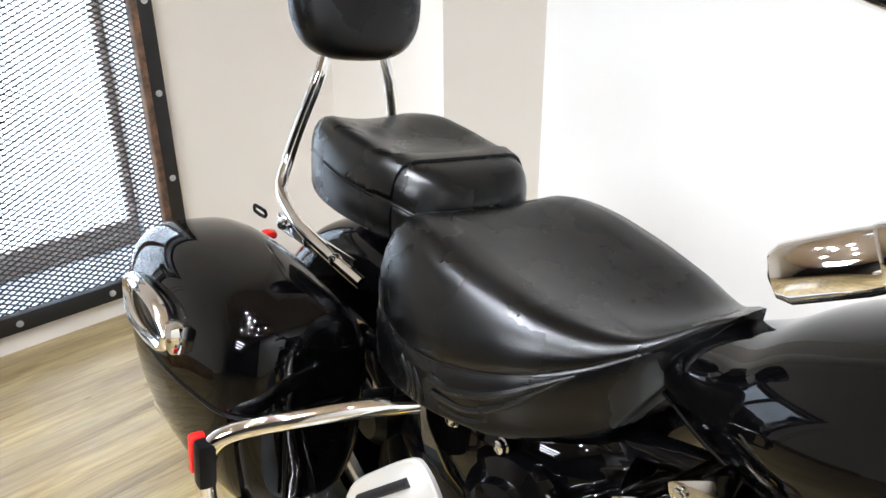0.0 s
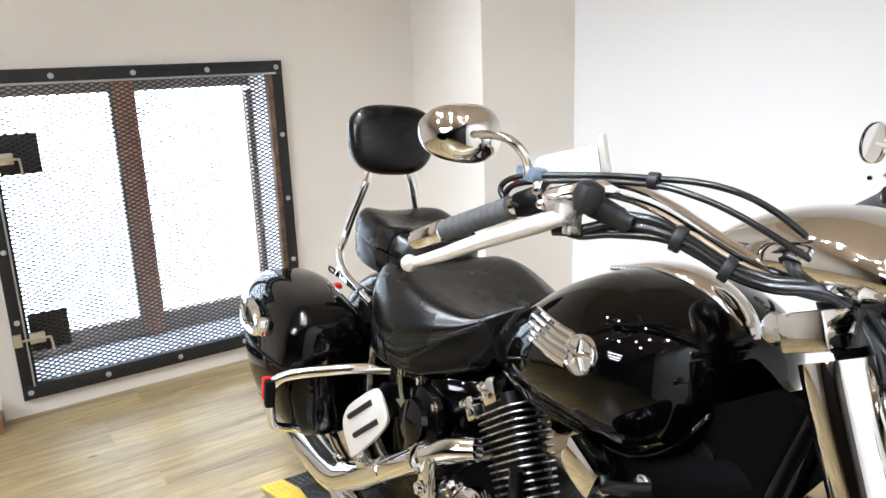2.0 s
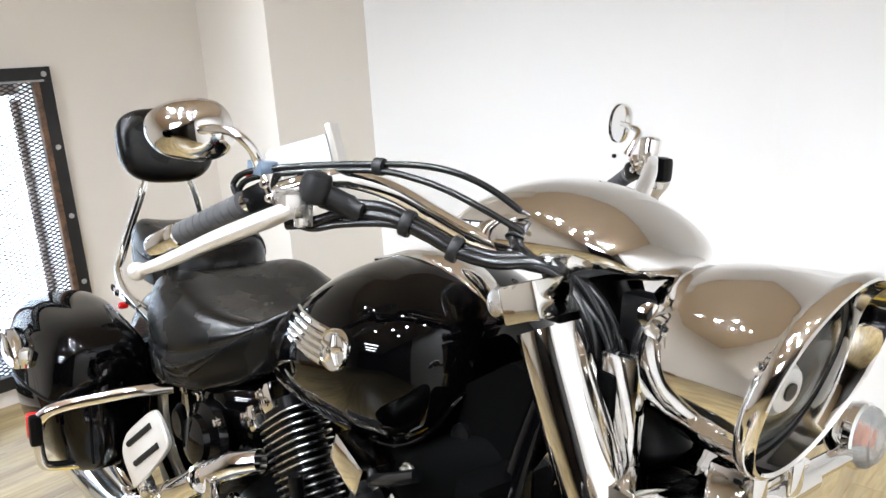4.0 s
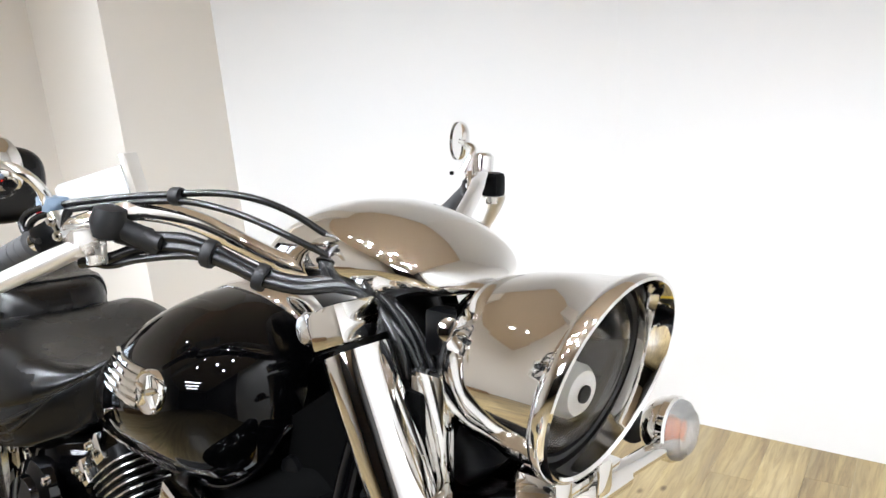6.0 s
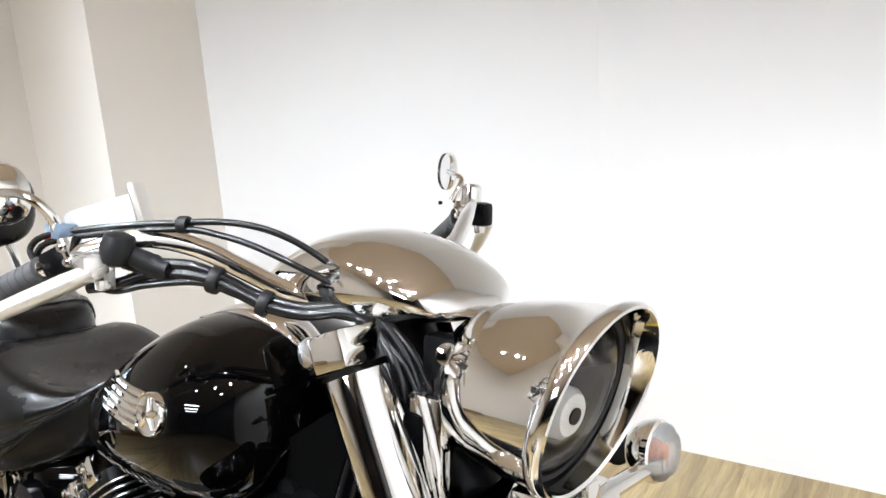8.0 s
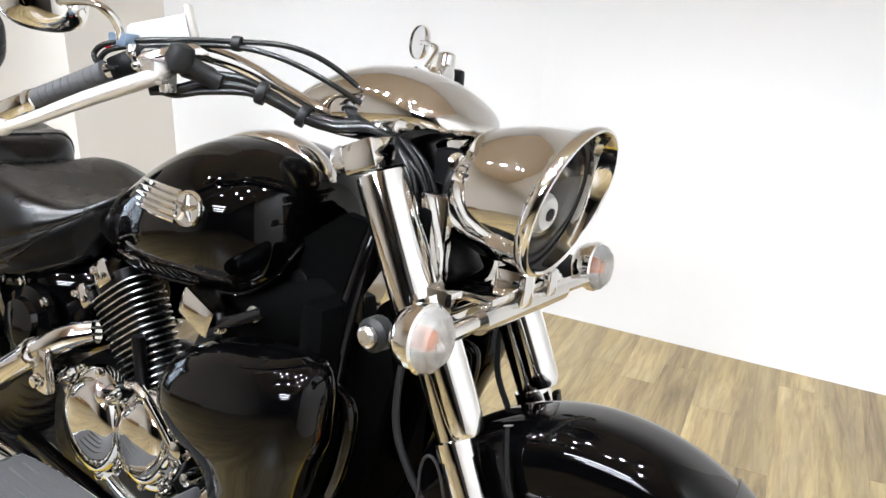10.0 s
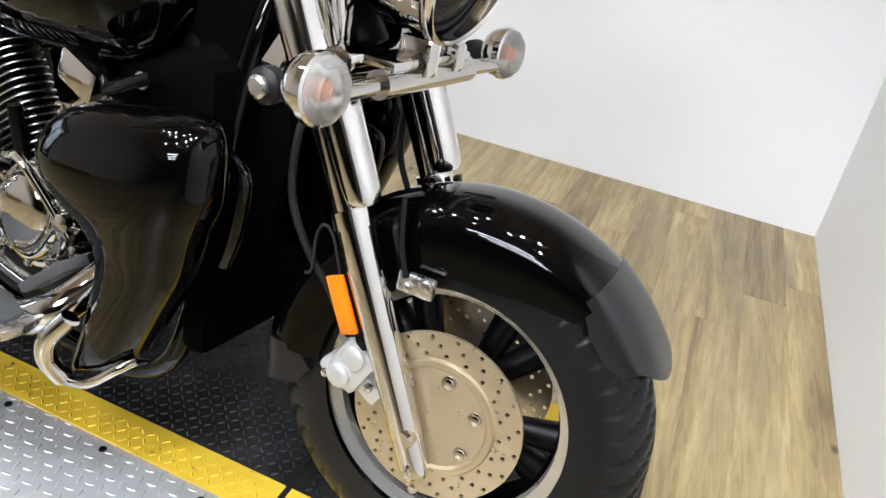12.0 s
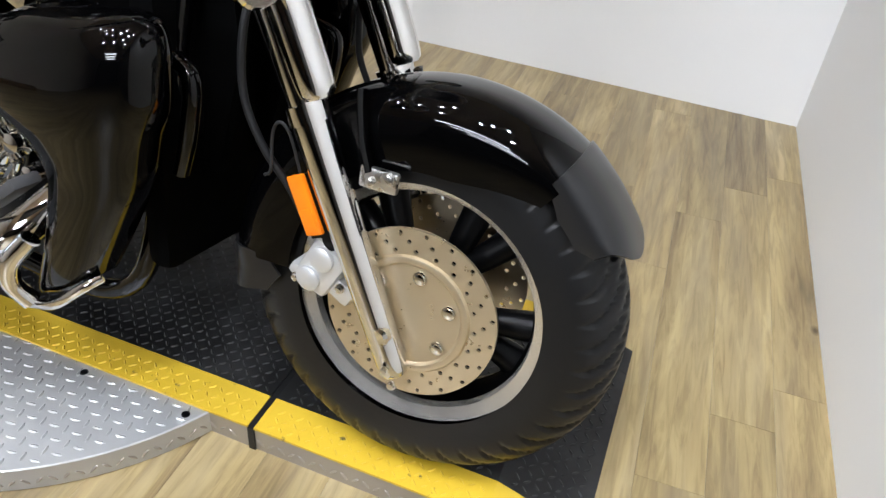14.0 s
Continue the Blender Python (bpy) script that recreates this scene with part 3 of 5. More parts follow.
def drilled_disc(bm, c, y, r0, r1, th):
    """A flat brake ring with real holes on both faces."""
    na, nr = 60, 3
    for sign in (-1, 1):
        for i in range(na):
            for j in range(nr):
                a0, a1 = 2 * math.pi * i / na, 2 * math.pi * (i + 1) / na
                q0, q1 = r0 + (r1 - r0) * j / nr, r0 + (r1 - r0) * (j + 1) / nr

                def at(a, q):
                    return Vector((c[0] + q * math.cos(a), y + sign * th, c[2] + q * math.sin(a)))
                am, qm = (a0 + a1) / 2, (q0 + q1) / 2
                edge = [at(a0, q0), at(am, q0), at(a1, q0), at(a1, qm), at(a1, q1), at(am, q1), at(a0, q1), at(a0, qm)]
                ev = [bm.verts.new(p) for p in edge]
                if (i + 2 * j) % 3 == 0:
                    m = at(am, qm)
                    hv, dv = [], []
                    for p in edge:
                        d = (p - m).normalized() * 0.0034
                        hv.append(bm.verts.new(m + d))
                        dv.append(bm.verts.new(m + d - Vector((0, sign * th, 0))))
                    for k in range(8):
                        k2 = (k + 1) % 8
                        bm.faces.new((ev[k], ev[k2], hv[k2], hv[k]))
                        bm.faces.new((hv[k], hv[k2], dv[k2], dv[k]))
                else:
                    bm.faces.new(ev)
    for q in (r0, r1):
        rows = [[bm.verts.new((c[0] + q * math.cos(2 * math.pi * i / na), y + s * th, c[2] + q * math.sin(2 * math.pi * i / na))) for i in range(na)] for s in (-1, 1)]
        for i in range(na):
            k = (i + 1) % na
            bm.faces.new((rows[0][i], rows[0][k], rows[1][k], rows[1][i]))


def wheel(name, c, r, w, rim_r, disc, rear=False):
    hub = lathe_part(name, [(0.035, -0.075), (0.05, -0.06), (0.045, -0.03), (0.045, 0.03), (0.05, 0.06), (0.035, 0.075)], y_axis(c), M_SATIN, bike, "black cast wheel with a polished rim", 28)
    tyre("tyre", c, r, w, rim_r - 0.006, hub)
    lip = [(rim_r - 0.025, -w * 0.5), (rim_r - 0.022, -w * 0.68), (rim_r - 0.002, -w * 0.78), (rim_r + 0.001, -w * 0.66), (rim_r - 0.004, -w * 0.5), (rim_r - 0.024, -w * 0.3), (rim_r - 0.024, w * 0.3), (rim_r - 0.004, w * 0.5), (rim_r + 0.001, w * 0.66), (rim_r - 0.002, w * 0.78), (rim_r - 0.022, w * 0.68), (rim_r - 0.025, w * 0.5)]
    lathe_part("rim_barrel", [(rim_r - 0.02, -w * 0.54), (rim_r - 0.03, -w * 0.3), (rim_r - 0.03, w * 0.3), (rim_r - 0.02, w * 0.54)], y_axis(c), M_VOID, hub, "", 72, cap=False)
    lathe_part("rim", lip, y_axis(c), M_RIM, hub, "polished aluminium rim", 72, cap=False)
    for k in range(5):
        a = radians(72 * k - 12)
        for d in (-0.2, 0.2):
            p0 = Vector((c[0] + 0.04 * math.cos(a), c[1] - 0.004, c[2] + 0.04 * math.sin(a)))
            p1 = Vector((c[0] + (rim_r - 0.034) * math.cos(a + d), c[1], c[2] + (rim_r - 0.034) * math.sin(a + d)))
            tube_part("spoke", [p0, (p0 + p1) / 2 + Vector((0, -0.01, 0)), p1], 0.02, M_SATIN, hub, "black cast spoke", n=10, radii=[0.024, 0.019, 0.024])
    bm = bmesh.new()
    for y in ((-0.078, 0.078) if not rear else (0.085,)):
        drilled_disc(bm, c, c[1] + y, 0.091, disc, 0.0025)
    part("brake_disc", bm, M_DISC, hub, "drilled steel brake disc", 30)
    for s in ((-1, 1) if not rear else (1,)):
        lathe_part("disc_carrier", [(0.01, 0.003), (0.055, 0.003), (0.076, 0.004), (0.08, 0.0085), (0.085, 0.0095), (0.089, 0.0085), (0.0915, 0.0045), (0.092, 0.0)], Matrix.Translation((c[0], s * 0.076, c[2])) @ pose(0, 0, 0, -90 * s, 0, 0), M_DISC, hub, "smooth aluminium disc carrier", 48)
        for k in range(6):
            a = radians(60 * k + 23)
            bm = bmesh.new()
            bolt(bm, (c[0] + 0.062 * math.cos(a), s * 0.081, c[2] + 0.062 * math.sin(a)), (0, s, 0), 0.0085, 0.007)
            part("disc_bolt", bm, M_CHROME, hub)
    return hub


front = wheel("front_wheel", AX, 0.294, 0.066, 0.195, 0.13)
STEER = Matrix.Translation(AX) @ pose(0, 0, 0, 0, 0, 5.3) @ pose(0, 0, 0, -5.0, 0, 0) @ Matrix.Translation(-Vector(AX))
front.matrix_local = STEER
rear = wheel("rear_wheel", RX, 0.305, 0.08, 0.19, 0.1345, True)


def arc_fender(bm, c, r0, a0, a1, w, n=40, th=0.004, side=0.075, taper=0.0, nose=0.0, skew=0.0):
    """A mudguard skin with rolled sides about a wheel."""
    rings = []
    for i in range(n + 1):
        t = i / n
        a = radians(a0 + (a1 - a0) * t)
        end = min(t, 1 - t) * n
        sd = side * (1 - taper * max(0.0, 1 - end / 7)) * (1 - nose * max(0.0, 1 - t * n / 10) ** 1.5)
        out = []
        for k in range(19):
            b = math.pi * (k / 18 - 0.5)
            yy = w * math.sin(b)
            out.append((r0 - 0.55 * sd * (1 - math.cos(b)) ** 1.5 if abs(b) < math.pi / 2 - 0.01 else r0 - 0.55 * sd, yy))
        out = [(r0 - sd, -w * 0.97)] + out + [(r0 - sd, w * 0.97)]
        inn = [(r - th, y * (1 - th / w)) for r, y in reversed(out)]
        inn[0], inn[-1] = (r0 - sd, w * 0.97 - th), (r0 - sd, -w * 0.97 + th)
        ring = []
        for r, y in out + inn:
            b = a + radians(skew) * (y / w) ** 2 * max(0.0, 1 - 2 * t)
            ring.append(Vector((c[0] + r * math.cos(b), c[1] + y, c[2] + r * math.sin(b))))
        rings.append(ring)
    ring_loft(bm, rings)


FX = (AX[0] + 0.002, 0, AX[2] + 0.012)
fender = made("front_fender", lambda bm: arc_fender(bm, FX, 0.311, 54, 181, 0.086, side=0.112, nose=0.42), M_BLACK, bike, "gloss black front mudguard")
fender.matrix_local = STEER
made("fender_tip", lambda bm: arc_fender(bm, FX, 0.3122, 28, 57, 0.0868, 24, side=0.058, taper=0.3, skew=7), M_GREYPLASTIC, fender, "satin dark grey mudguard extension")
made("fender_flap", lambda bm: arc_fender(bm, FX, 0.3122, 179, 193, 0.0868, 14, side=0.1, taper=0.25), M_GREYPLASTIC, fender, "satin dark grey mudguard extension")
for s in (-1, 1):
    tube_part("fender_bracket", [(0.03, s * 0.09, 0.62), (0.045, s * 0.1, 0.56), (0.06, s * 0.1, 0.52)], 0.012, M_BLACK, fender, flat=0.5)
    bm_ = bmesh.new()
    add_box(bm_, (0.075, s * 0.1, 0.512), (0.055, 0.012, 0.03), None, 0.005)
    bolt(bm_, (0.09, s * 0.106, 0.518), (0, s, 0), 0.009, 0.008)
    bolt(bm_, (0.065, s * 0.106, 0.508), (0, s, 0), 0.006, 0.006)
    part("clamp", bm_, M_BRUSHED, fender, "bare aluminium clamp")
made("rear_fender", lambda bm: arc_fender(bm, RX, 0.36, 20, 205, 0.115, 32, side=0.14), M_BLACK, bike, "gloss black rear mudguard")

# forks


def on_fork(s, z, dx=0.0, y=0.11):
    """A point on a fork leg's axis at local height z."""
    return Vector((0.147 - 0.485 * (z - 0.25) + dx, s * y, z))


for s in (-1, 1):
    leg = tube_part("fork_slider", [on_fork(s, 0.243), on_fork(s, 0.262), on_fork(s, 0.45), on_fork(s, 0.585)], 0.026, M_CHROME, bike, "polished fork slider", 24, radii=[0.012, 0.022, 0.0255, 0.0265])
    tube_part("slider_collar", [on_fork(s, 0.578), on_fork(s, 0.60)], 0.0295, M_CHROME, leg, n=24)
    tube_part("stanchion_cover", [on_fork(s, 0.595), on_fork(s, 0.75)], 0.024, M_CHROME, leg, n=24, radii=[0.0235, 0.0265])
    tube_part("rear_cover", [on_fork(s, 0.612, 0.026), on_fork(s, 0.635, 0.026), on_fork(s, 0.78, 0.022)], 0.024, M_CHROME, leg, n=20, radii=[0.02, 0.026, 0.03])
    tube_part("upper_cover", [on_fork(s, 0.735), on_fork(s, 0.745), on_fork(s, 0.912), on_fork(s, 0.922)], 0.036, M_CHROME, bike, "chrome upper fork cover", 32, radii=[0.031, 0.034, 0.036, 0.034])
    bm_ = bmesh.new()
    cap_m = Matrix.Translation((-0.212, s * 0.088, 0.944)) @ pose(0, 0, 0, 0, -22, 0)
    add_box(bm_, (0, 0, 0.003), (0.056, 0.078, 0.042), cap_m, 0.005)
    part("fork_cap", bm_, M_CHROME, bike, "square chrome fork cap")
    bm_ = bmesh.new()
    add_lathe(bm_, [(0.009, 0.0), (0.017, 0.002), (0.0185, 0.012), (0.015, 0.018), (0.007, 0.02)], facing((-0.25, s * 0.105, 0.937), (-0.1, s, 0.05)), 20)
    part("clamp_bolt", bm_, M_BRUSHED, bike)
    bm_ = bmesh.new()
    add_box(bm_, (-0.215, s * 0.05, 0.933), (0.06, 0.08, 0.018), pose(0, 0, 0, 0, 0, 0), 0.006)
    part("triple_clamp", bm_, M_SATIN, bike)
    lathe_part("axle_nut", [(0.012, 0), (0.016, 0.002), (0.016, 0.012), (0.011, 0.016), (0.006, 0.016)], facing((AX[0] - 0.012, s * 0.116, AX[2] - 0.012), (0, s, 0)), M_CHROME, leg, n=16)
    bm_ = bmesh.new()
    bolt(bm_, on_fork(s, 0.262, 0.005, 0.136), (0, s, 0), 0.006, 0.006)
    bolt(bm_, on_fork(s, 0.238, 0.005, 0.13), (0, s, 0), 0.006, 0.006)
    part("pinch_bolt", bm_, M_CHROME, leg)
    # caliper
    bm_ = bmesh.new()
    cp = Matrix.Translation((0.018, s * 0.098, 0.37)) @ pose(0, 0, 0, 0, 28, 0)
    add_box(bm_, (0, 0, 0), (0.062, 0.05, 0.085), cp, 0.016)
    add_box(bm_, (0.038, 0, -0.012), (0.05, 0.03, 0.035), cp, 0.01)
    add_box(bm_, (-0.018, 0, 0.042), (0.035, 0.04, 0.02), cp, 0.008)
    add_box(bm_, (-0.028, 0, -0.035), (0.022, 0.044, 0.022), cp, 0.008)
    for dz in (-0.022, 0.022):
        add_lathe(bm_, [(0.019, 0), (0.019, 0.006), (0.014, 0.009), (0.004, 0.009)], cp @ Matrix.Translation((-0.004, s * 0.024, dz)) @ pose(0, 0, 0, -90 * s, 0, 0), 20)
    cal = part("brake_caliper", bm_, M_CAST, bike, "silver cast brake caliper")
    for q in ((0.04, s * 0.018, 0.0), (-0.02, s * 0.022, -0.04)):
        bm_ = bmesh.new()
        bolt(bm_, cp @ Vector(q), (0, s, 0), 0.006, 0.008)
        part("caliper_bolt", bm_, M_CHROME, cal)
    # reflector
    rm = Matrix.Translation((-0.003, s * 0.128, 0.467)) @ pose(0, 0, 0, 0, -26, 0)
    bm_ = bmesh.new()
    add_box(bm_, (0, 0, 0), (0.028, 0.008, 0.086), rm, 0.003)
    add_box(bm_, (0.0, s * 0.0045, -0.021), (0.022, 0.003, 0.034), rm, 0.001)
    refl = part("reflector", bm_, M_AMBER, bike, "amber plastic side reflector")
    bm_ = bmesh.new()
    add_box(bm_, (0.004, -s * 0.007, -0.004), (0.036, 0.007, 0.092), rm, 0.003)
    add_box(bm_, (0.008, -s * 0.012, -0.055), (0.02, 0.006, 0.035), rm, 0.003)
    part("reflector_bracket", bm_, M_SATIN, refl)
    # brake hose and its guide wire
    tube_part("brake_hose", [(-0.095, s * 0.1, 0.76), (-0.103, s * 0.13, 0.69), (-0.102, s * 0.135, 0.6), (-0.07, s * 0.135, 0.535), (-0.03, s * 0.125, 0.48), (0.0, s * 0.115, 0.42)], 0.0055, M_RUBBER, bike, n=10)
    tube_part("hose_guide", [(-0.062, s * 0.14, 0.497), (-0.052, s * 0.14, 0.508), (-0.054, s * 0.135, 0.556), (-0.043, s * 0.135, 0.575), (-0.03, s * 0.13, 0.56), (-0.016, s * 0.125, 0.51)], 0.0022, M_STEEL, bike, n=8)

# lower triple clamp, light bar and front signals
bm_ = bmesh.new()
add_box(bm_, (-0.09, 0, 0.775), (0.1, 0.25, 0.05), None, 0.012)
part("lower_clamp", bm_, M_CHROME, bike)
bar = tube_part("signal_bar", [(-0.004, -0.235, 0.768), (-0.006, -0.1, 0.77), (-0.006, 0.1, 0.77), (-0.004, 0.235, 0.768)], 0.0115, M_CHROME, bike, "chrome bar that carries the turn signals", 14)
tube_part("bar_sleeve", [(-0.006, -0.115, 0.77), (-0.006, 0.115, 0.77)], 0.0185, M_CHROME, bar, n=20)
bm_ = bmesh.new()
add_box(bm_, (-0.05, 0, 0.792), (0.11, 0.2, 0.012), None, 0.004)
add_box(bm_, (-0.005, -0.03, 0.80), (0.05, 0.03, 0.05), None, 0.008)
add_box(bm_, (-0.005, 0.05, 0.795), (0.045, 0.028, 0.04), None, 0.008)
part("bar_bracket", bm_, M_CHROME, bar, "chrome bracket under the headlamp")
for s in (-1, 1):
    sm = facing((-0.022 if s > 0 else -0.012, s * 0.243, 0.782), (1, 0, 0.05))
    sig = lathe_part("turn_signal", [(0.006, -0.02), (0.02, -0.018), (0.031, -0.01), (0.0375, 0.002), (0.0385, 0.012), (0.041, 0.014), (0.041, 0.022), (0.037, 0.025), (0.034, 0.023)], sm, M_CHROME, bike, "round chrome turn signal with a clear lens", 32, cap=False)
    lathe_part("lens", [(0.0385, 0.02), (0.0365, 0.031), (0.028, 0.038), (0.0275, 0.0395), (0.014, 0.041), (0.0135, 0.0425), (0.002, 0.043)], sm, M_LENS, sig, "clear plastic lens", 32, cap=False)
    lathe_part("bulb", [(0.002, 0.002), (0.01, 0.006), (0.0125, 0.014), (0.01, 0.022), (0.003, 0.026)], sm, M_BULB, sig, "orange bulb", 16)
    lathe_part("rubber_boot", [(0.015, 0), (0.021, 0.004), (0.021, 0.02), (0.015, 0.026)], facing((-0.06, s * 0.235, 0.77), (0, s, 0.0)), M_RUBBER, sig, n=16)
    lathe_part("boot_cap", [(0.013, 0), (0.013, 0.006), (0.009, 0.009), (0.003, 0.009)], facing((-0.06, s * 0.26, 0.77), (0, s, 0.0)), M_BRUSHED, sig, n=16)

# headlamp with its long peak
HC = 0.918


def lamp_ring(x, r, tilt, cz=HC, n=48):
    return [Vector((x + tilt * r * math.sin(a), r * math.cos(a), cz + r * math.sin(a))) for a in (2 * math.pi * j / n for j in range(n))]


bm_ = bmesh.new()
ring_loft(bm_, [lamp_ring(x, r, k) for x, r, k in ((-0.128, 0.02, 0.0), (-0.125, 0.045, 0.03), (-0.11, 0.068, 0.06), (-0.085, 0.083, 0.1), (-0.05, 0.092, 0.14), (-0.008, 0.0965, 0.2), (0.028, 0.098, 0.26), (0.032, 0.102, 0.27), (0.038, 0.1045, 0.28), (0.045, 0.1045, 0.285), (0.05, 0.102, 0.29), (0.051, 0.0985, 0.288), (0.047, 0.0955, 0.28), (0.02, 0.0925, 0.25), (-0.006, 0.089, 0.22), (-0.012, 0.086, 0.22))], cap=False)
lamp = part("headlamp", bm_, M_CHROME, bike, "chrome headlamp bucket with a long peaked rim")
bm_ = bmesh.new()
ring_loft(bm_, [lamp_ring(x, r, k) for x, r, k in ((0.013, 0.0915, 0.24), (0.019, 0.089, 0.24), (0.018, 0.083, 0.24), (0.011, 0.081, 0.24))], cap=False)
part("inner_ring", bm_, M_RUBBER, lamp)
bm_ = bmesh.new()
ring_loft(bm_, [lamp_ring(x, r, k) for x, r, k in ((0.012, 0.0825, 0.24), (-0.005, 0.079, 0.2), (-0.024, 0.068, 0.14), (-0.05, 0.05, 0.1), (-0.066, 0.03, 0.08), (-0.072, 0.013, 0.05))], cap=False)
part("reflector_bowl", bm_, M_BOWL, lamp, "ribbed reflector bowl, darkened as if mirroring a dark room")
bm_ = bmesh.new()
ring_loft(bm_, [lamp_ring(x, r, k) for x, r, k in ((0.014, 0.083, 0.24), (0.024, 0.069, 0.23), (0.03, 0.045, 0.22), (0.033, 0.02, 0.22), (0.0335, 0.004, 0.22))], cap=False)
part("lamp_glass", bm_, M_CLEAR, lamp, "clear domed headlamp glass")
lathe_part("bulb_shield", [(0.024, 0.0), (0.027, 0.01), (0.027, 0.036), (0.022, 0.045), (0.01, 0.047)], facing((-0.034, 0, HC - 0.012), (1, 0, -0.1)), M_CUP, lamp, "white bulb cap", n=24)
lathe_part("bulb_tip", [(0.009, 0.0), (0.009, 0.004), (0.004, 0.006)], facing((0.012, 0, HC - 0.017), (1, 0, -0.1)), M_STEEL, lamp, n=16)
for s in (-1, 1):
    bm_ = bmesh.new()
    add_box(bm_, (-0.115, s * 0.07, 0.85), (0.05, 0.018, 0.12), pose(0, 0, 0, 0, 0, 0), 0.007)
    part("lamp_ear", bm_, M_CHROME, lamp)

# gauge housing over the steering head
bm_ = bmesh.new()
ring_loft(bm_, [superring(x, 0, z, w, h, 40, 2.2) for x, z, w, h in lerp_rows(((-0.452, 0.985, 0.015, 0.006), (-0.43, 0.988, 0.045, 0.02), (-0.38, 0.998, 0.07, 0.04), (-0.31, 1.008, 0.086, 0.055), (-0.24, 1.013, 0.094, 0.057), (-0.18, 1.012, 0.093, 0.047), (-0.14, 1.007, 0.085, 0.033), (-0.113, 0.999, 0.068, 0.02), (-0.098, 0.993, 0.035, 0.008)), 3)])
gauge = part("gauge_housing", bm_, M_CHROME, bike, "domed chrome gauge housing between the handlebars")
for s in (-1, 1):
    box_part("housing_mount", (-0.11, s * 0.045, 0.945), (0.05, 0.03, 0.05), M_SATIN, gauge, "", 0.008)
bm_ = bmesh.new()
add_lathe(bm_, [(0.01, 0), (0.012, 0.004), (0.012, 0.008), (0.006, 0.01)], facing((-0.095, -0.062, 0.955), (0.6, -1, 0.2)), 16)
part("ignition_lock", bm_, M_CHROME, gauge)
tube_part("steering_stem", [(-0.08, 0, 0.72), (-0.25, 0, 0.98)], 0.045, M_SATIN, bike, n=20)

# handlebar, grips, levers, mirrors


def bar_point(s, x, y, z):
    """Both hand controls from the right one's numbers; the bars are turned and sit off the middle."""
    return Vector((x, y, z)) if s < 0 else Vector((x - 0.03, 0.22 - y, z + 0.01))


for s in (-1, 1):
    hb = tube_part("handlebar", [(-0.262, 0.02, 0.982), (-0.282, -0.05, 0.984), (-0.325, -0.083, 0.993), (-0.372, -0.116, 1.018), (-0.408, -0.149, 1.043), (-0.436, -0.19, 1.058)] * (s < 0) + [(-0.262, 0.02, 0.982), (-0.28, 0.12, 0.99), (-0.34, 0.24, 1.03), (-0.4, 0.34, 1.06)] * (s > 0) + [bar_point(s, -0.452, -0.225, 1.057), bar_point(s, -0.54, -0.287, 1.02), bar_point(s, -0.66, -0.347, 0.958)], 0.0125, M_CHROME, bike, "chrome pulled-back handlebar", 16)
    g0, g1 = bar_point(s, -0.535, -0.285, 1.022), bar_point(s, -0.695, -0.363, 0.941)
    gd = (g1 - g0).normalized()
    gm = facing(g0, gd)
    prof = [(0.013, 0.0), (0.0165, 0.002)]
    for k in range(9):
        h0 = 0.004 + k * 0.0125
        prof += [(0.015, h0), (0.0153, h0 + 0.0105), (0.0142, h0 + 0.0112), (0.0142, h0 + 0.0122)]
    # Grey instead of black rubber: the lamps' brightening is put into the colour.
    lathe_part("grip", prof + [(0.015, 0.119), (0.013, 0.12)], gm, M_GREYRUBBER, hb, "ribbed rubber grip, greyed for the lamplight on it", 24)
    lathe_part("grip_end", [(0.0145, 0.118), (0.0165, 0.12), (0.0168, 0.132), (0.0155, 0.134), (0.016, 0.14), (0.015, 0.172), (0.011, 0.178), (0.003, 0.18)], gm, M_CHROME, hb, "chrome grip end", 24)
    sw = Matrix.Translation(bar_point(s, -0.512, -0.272, 1.033)) @ gd.to_track_quat("Z", "Y").to_matrix().to_4x4()
    bm_ = bmesh.new()
    add_box(bm_, (0, 0, 0), (0.031, 0.033, 0.04), sw, 0.008)
    switch = part("switch_block", bm_, M_SATIN, hb, "black switch housing")
    box_part("housing_clamp", (0.004, 0.004, -0.024), (0.03, 0.032, 0.009), M_CHROME, switch, "chrome clamp", 0.003, sw)
    for k in (-1, 1):
        bm_ = bmesh.new()
        bolt(bm_, sw @ Vector((0.018, 0.009 * k, -0.024)), sw.to_3x3() @ Vector((1, 0, 0)), 0.005, 0.006)
        part("clamp_screw", bm_, M_CHROME, switch)
    box_part("switch_button", (0, 0, 0), (0.007, 0.008, 0.008), M_RED if s < 0 else M_SATIN, hb, "red switch button" if s < 0 else "", 0.003, Matrix.Translation(bar_point(s, -0.562, -0.268, 1.055)))
    # lever with a ball end
    tube_part("lever", [bar_point(s, -0.447, -0.266, 1.026), bar_point(s, -0.466, -0.291, 1.012), bar_point(s, -0.51, -0.335, 0.985), bar_point(s, -0.555, -0.375, 0.956), bar_point(s, -0.583, -0.4, 0.941)], 0.009, M_POLISHED, hb, "polished alloy lever with a ball end", 12, radii=[0.0135, 0.0155, 0.014, 0.0115, 0.0085], flat=0.75)
    bm_ = bmesh.new()
    bmesh.ops.create_uvsphere(bm_, u_segments=16, v_segments=10, radius=0.0115, matrix=Matrix.Translation(bar_point(s, -0.585, -0.402, 0.94)))
    part("lever_ball", bm_, M_POLISHED, hb)
    bm_ = bmesh.new()
    add_box(bm_, bar_point(s, -0.456, -0.264, 1.029), (0.034, 0.03, 0.03), None, 0.005)
